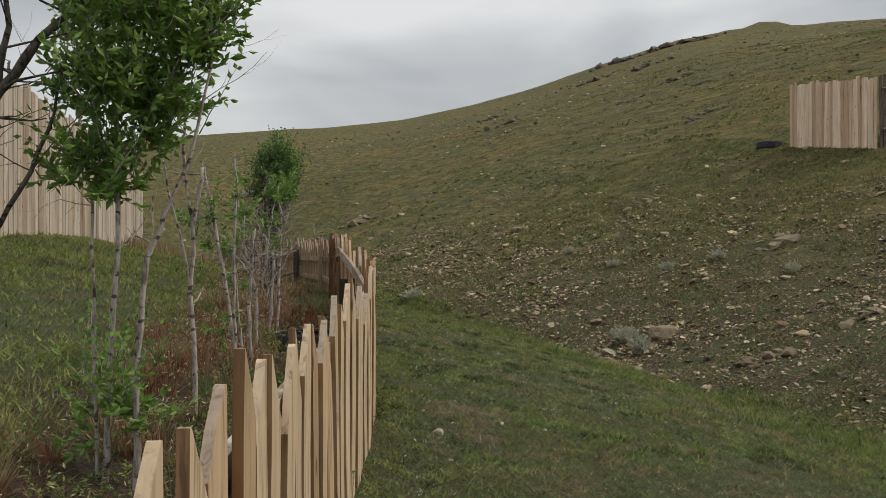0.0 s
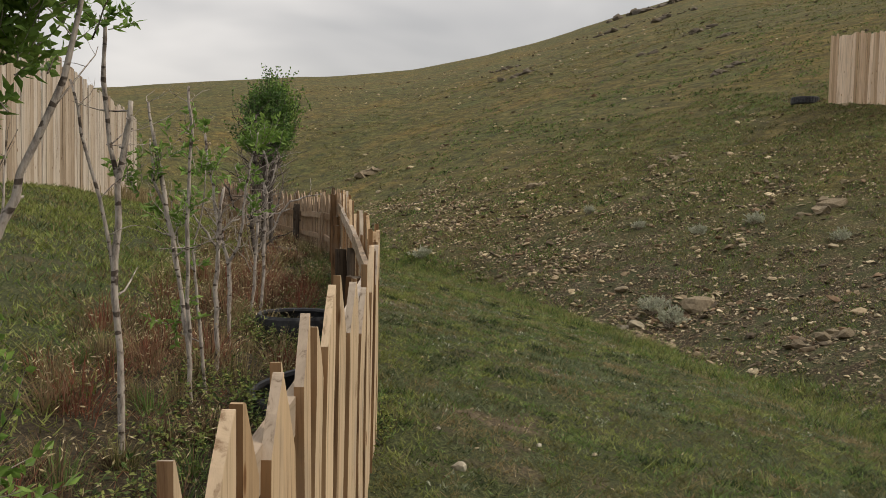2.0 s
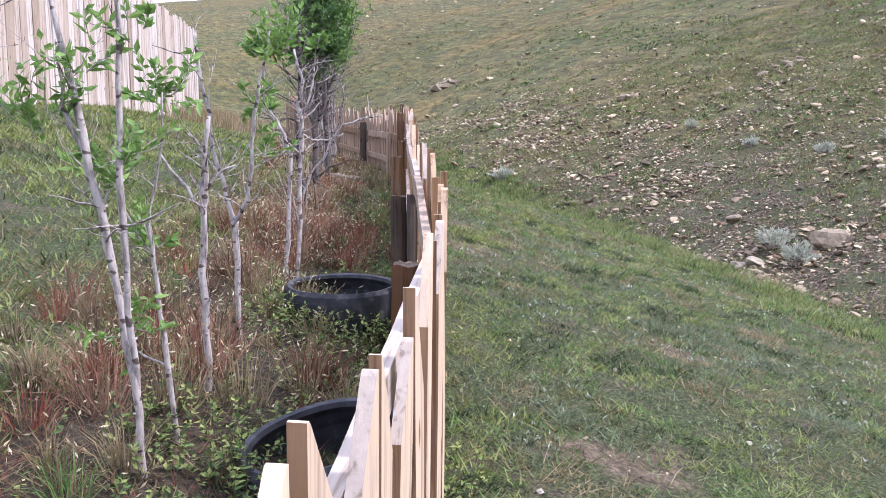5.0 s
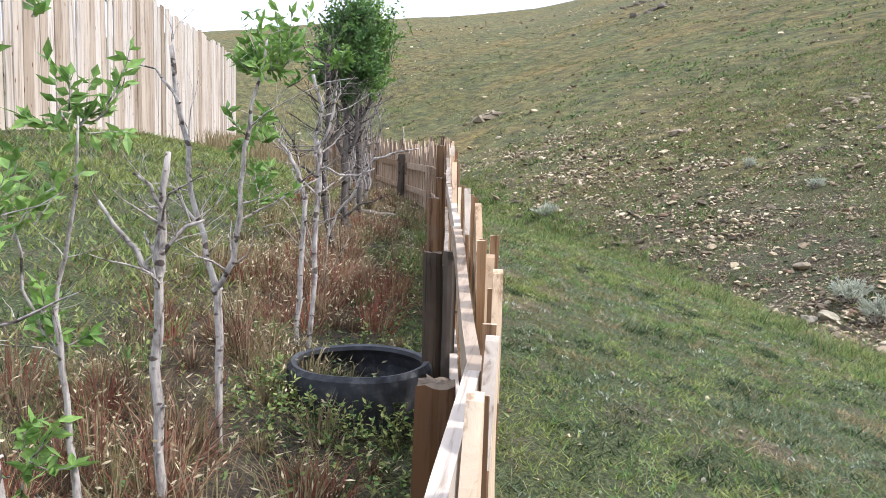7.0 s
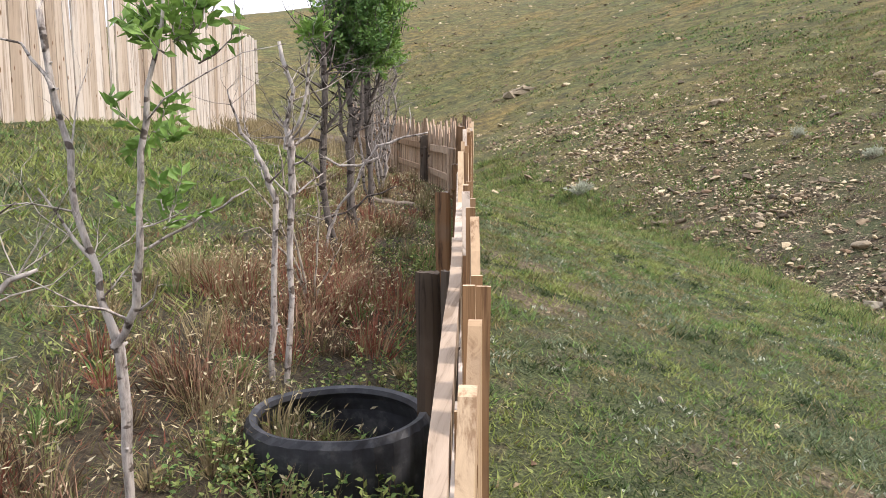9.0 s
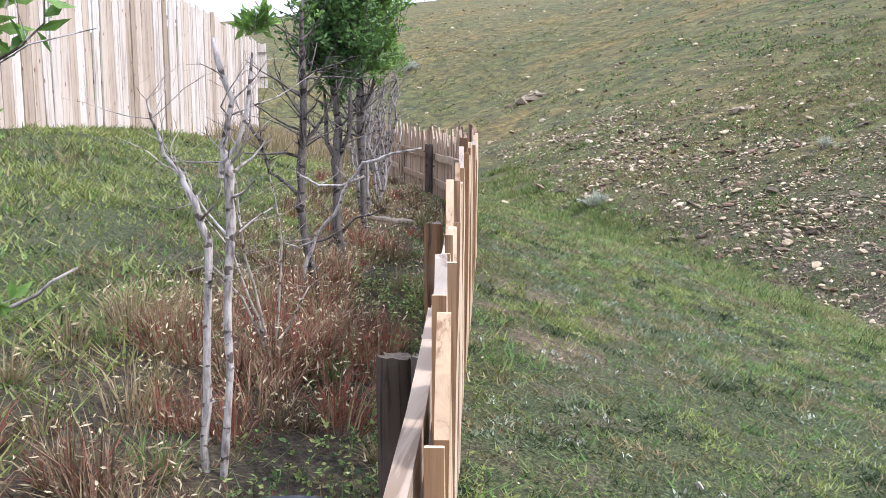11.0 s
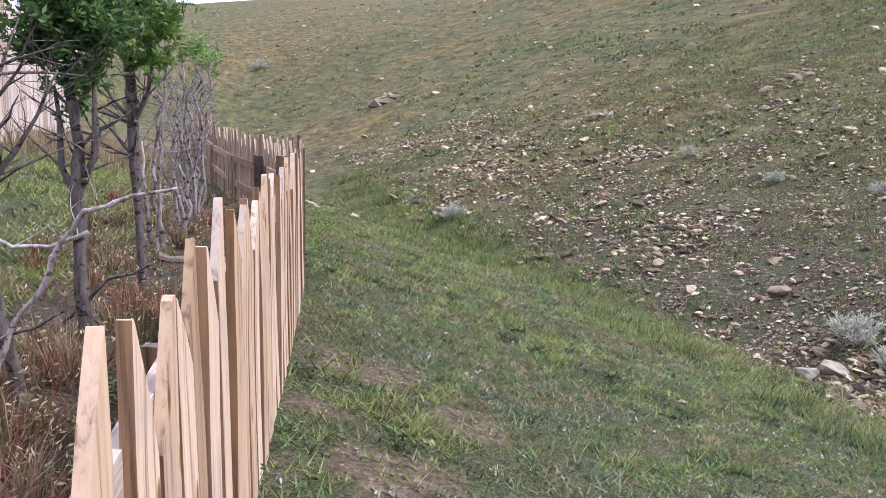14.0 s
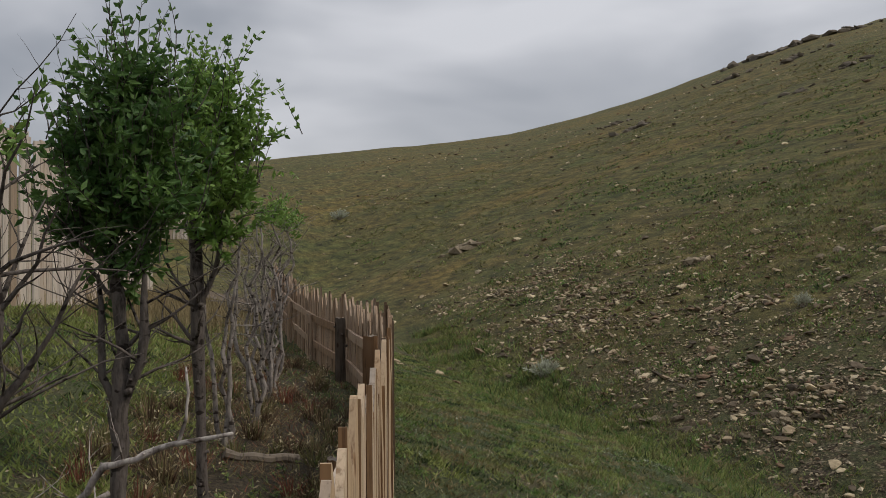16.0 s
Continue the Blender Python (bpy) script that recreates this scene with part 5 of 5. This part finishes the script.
build_log((-2.85, 14.3), (-2.45, 14.6), 0.036, "short grey log lying in the dry grass under the trees", 1)
rgl = random.Random(77)
for n in range(7):
    x0, y0 = -10.2 + rgl.uniform(-.3, .5), 30.0 + n * 0.35
    build_log((x0, y0), (x0 + rgl.uniform(2.6, 3.4), y0 + rgl.uniform(-.3, .6)), rgl.uniform(.10, .16), "weathered grey log in the heap behind the board fence", 10 + n)
build_tyre(-1.27, 8.14, 0.33, 0.33, "black tyre lying flat as a planting ring beside the fence", sink=0.13, seed=1)
build_tyre(-0.83, 6.14, 0.29, 0.34, "black tyre lying tilted beside the fence posts", tilt=(6, -12), sink=0.10, seed=2)

build_board_fence("tall fence of pale new boards at the meadow's edge", (-9.37, 26.6), (-5.6, 7.5), 2.5, 0.235, 21, lean=0.9)
build_board_fence("tall fence corner of pale boards on the hillside", (12.3, 24.3), (11.45, 28.2), 2.1, 0.12, 22, mat=PINE)
build_board_fence("tall shaded fence side on the hillside", (12.42, 24.2), (16.5, 25.3), 2.1, 0.14, 23, mat=DARKBOARD)
build_board_fence("tall pale board fence further up the meadow", (-25.5, 53.3), (-21.2, 55.2), 2.6, 0.2, 25)
build_tyre(11.1, 29.1, 0.42, 0.24, "black tyre lying in the grass on the hillside", seed=3)

DARKROCK = "dark lichen-covered rock ledge on the grassy hill"
for n, (x, y, w, h) in enumerate([(22.6, 108.2, 6.5, 1.0), (26.5, 108.5, 5, 1.0), (32.0, 106.5, 5, 0.9), (5.4, 67.9, 2.6, 0.55), (4.4, 78.0, 2.4, 0.35), (15.7, 59.3, 1.8, 0.4),
                                  (15.6, 52.0, 1.1, 0.35), (14.7, 83.7, 3.2, 0.5), (12.4, 56.0, 2.6, 0.3), (12.4, 40.3, 1.6, 0.22), (26.4, 71.9, 2.4, 0.35), (18.5, 78.0, 3.4, 0.5), (11.6, 39.7, 0.4, 0.3)]):
    build_outcrop(x, y, w, h, DARKROCK, 60 + n, DARKBLOCKS)
for n, (x, y, w, h) in enumerate([(5.8, 27.1, 1.6, 0.2), (7.7, 19.5, 0.8, 0.3), (2.7, 29.7, 0.5, 0.32), (5.2, 13.4, 0.7, 0.16), (6.4, 27.6, 1.2, 0.22), (2.3, 20.8, 0.5, 0.13), (0.7, 22.1, 0.6, 0.13), (6.7, 13.8, 0.6, 0.18)]):
    build_outcrop(x, y, w, h, "broken pale limestone blocks on the stony bank", 90 + n, PALEBLOCKS, 11)
build_rock(4.3, 16.6, 0.30, "large tan boulder at the foot of the stony bank", 1, 0.8)
build_outcrop(-4.31, 43.8, 1.2, 0.55, "pale limestone outcrop on the green slope", 120, PALEBLOCKS, 9)
build_rock(3.32, 18.5, 0.20, "flat tan stone on the stony bank", 3, 0.5)
build_rock(3.2, 16.5, 0.15, "pale stone beside the sagebrush", 4, 0.8, (0.29, 0.265, 0.21))
build_rock(2.96, 16.56, 0.14, "pale stone at the gully's edge", 5, 0.6, (0.29, 0.265, 0.22))
for n, (x, y, k) in enumerate([(-0.04, 5.88, 0.05), (0.45, 6.62, 0.022), (-0.04, 9.75, 0.035), (-0.15, 6.5, 0.02), (0.9, 7.6, 0.025), (0.3, 8.3, 0.02), (0.05, 5.3, 0.02)]):
    build_rock(x, y, k, "small white stone in the grass of the track", 10 + n, 0.7, (0.42, 0.40, 0.36))
SAGELABEL = "grey-green sagebrush on the stony bank"
for n, (x, y, k) in enumerate([(3.6, 17.0, 0.40), (3.74, 16.25, 0.38), (-0.9, 25.5, 0.40), (6.4, 19.9, 0.30), (5.3, 20.2, 0.28), (4.4, 22.0, 0.25), (7.2, 17.6, 0.28), (3.6, 24.5, 0.25)]):
    build_sage(x, y, k, SAGELABEL, 1 + n)
build_sage(-14.48, 63.8, 0.8, "small green bush on the far slope", 30)

scatter_stones()
scatter_dry_plants()
scatter_grass()
build_picket_fence()
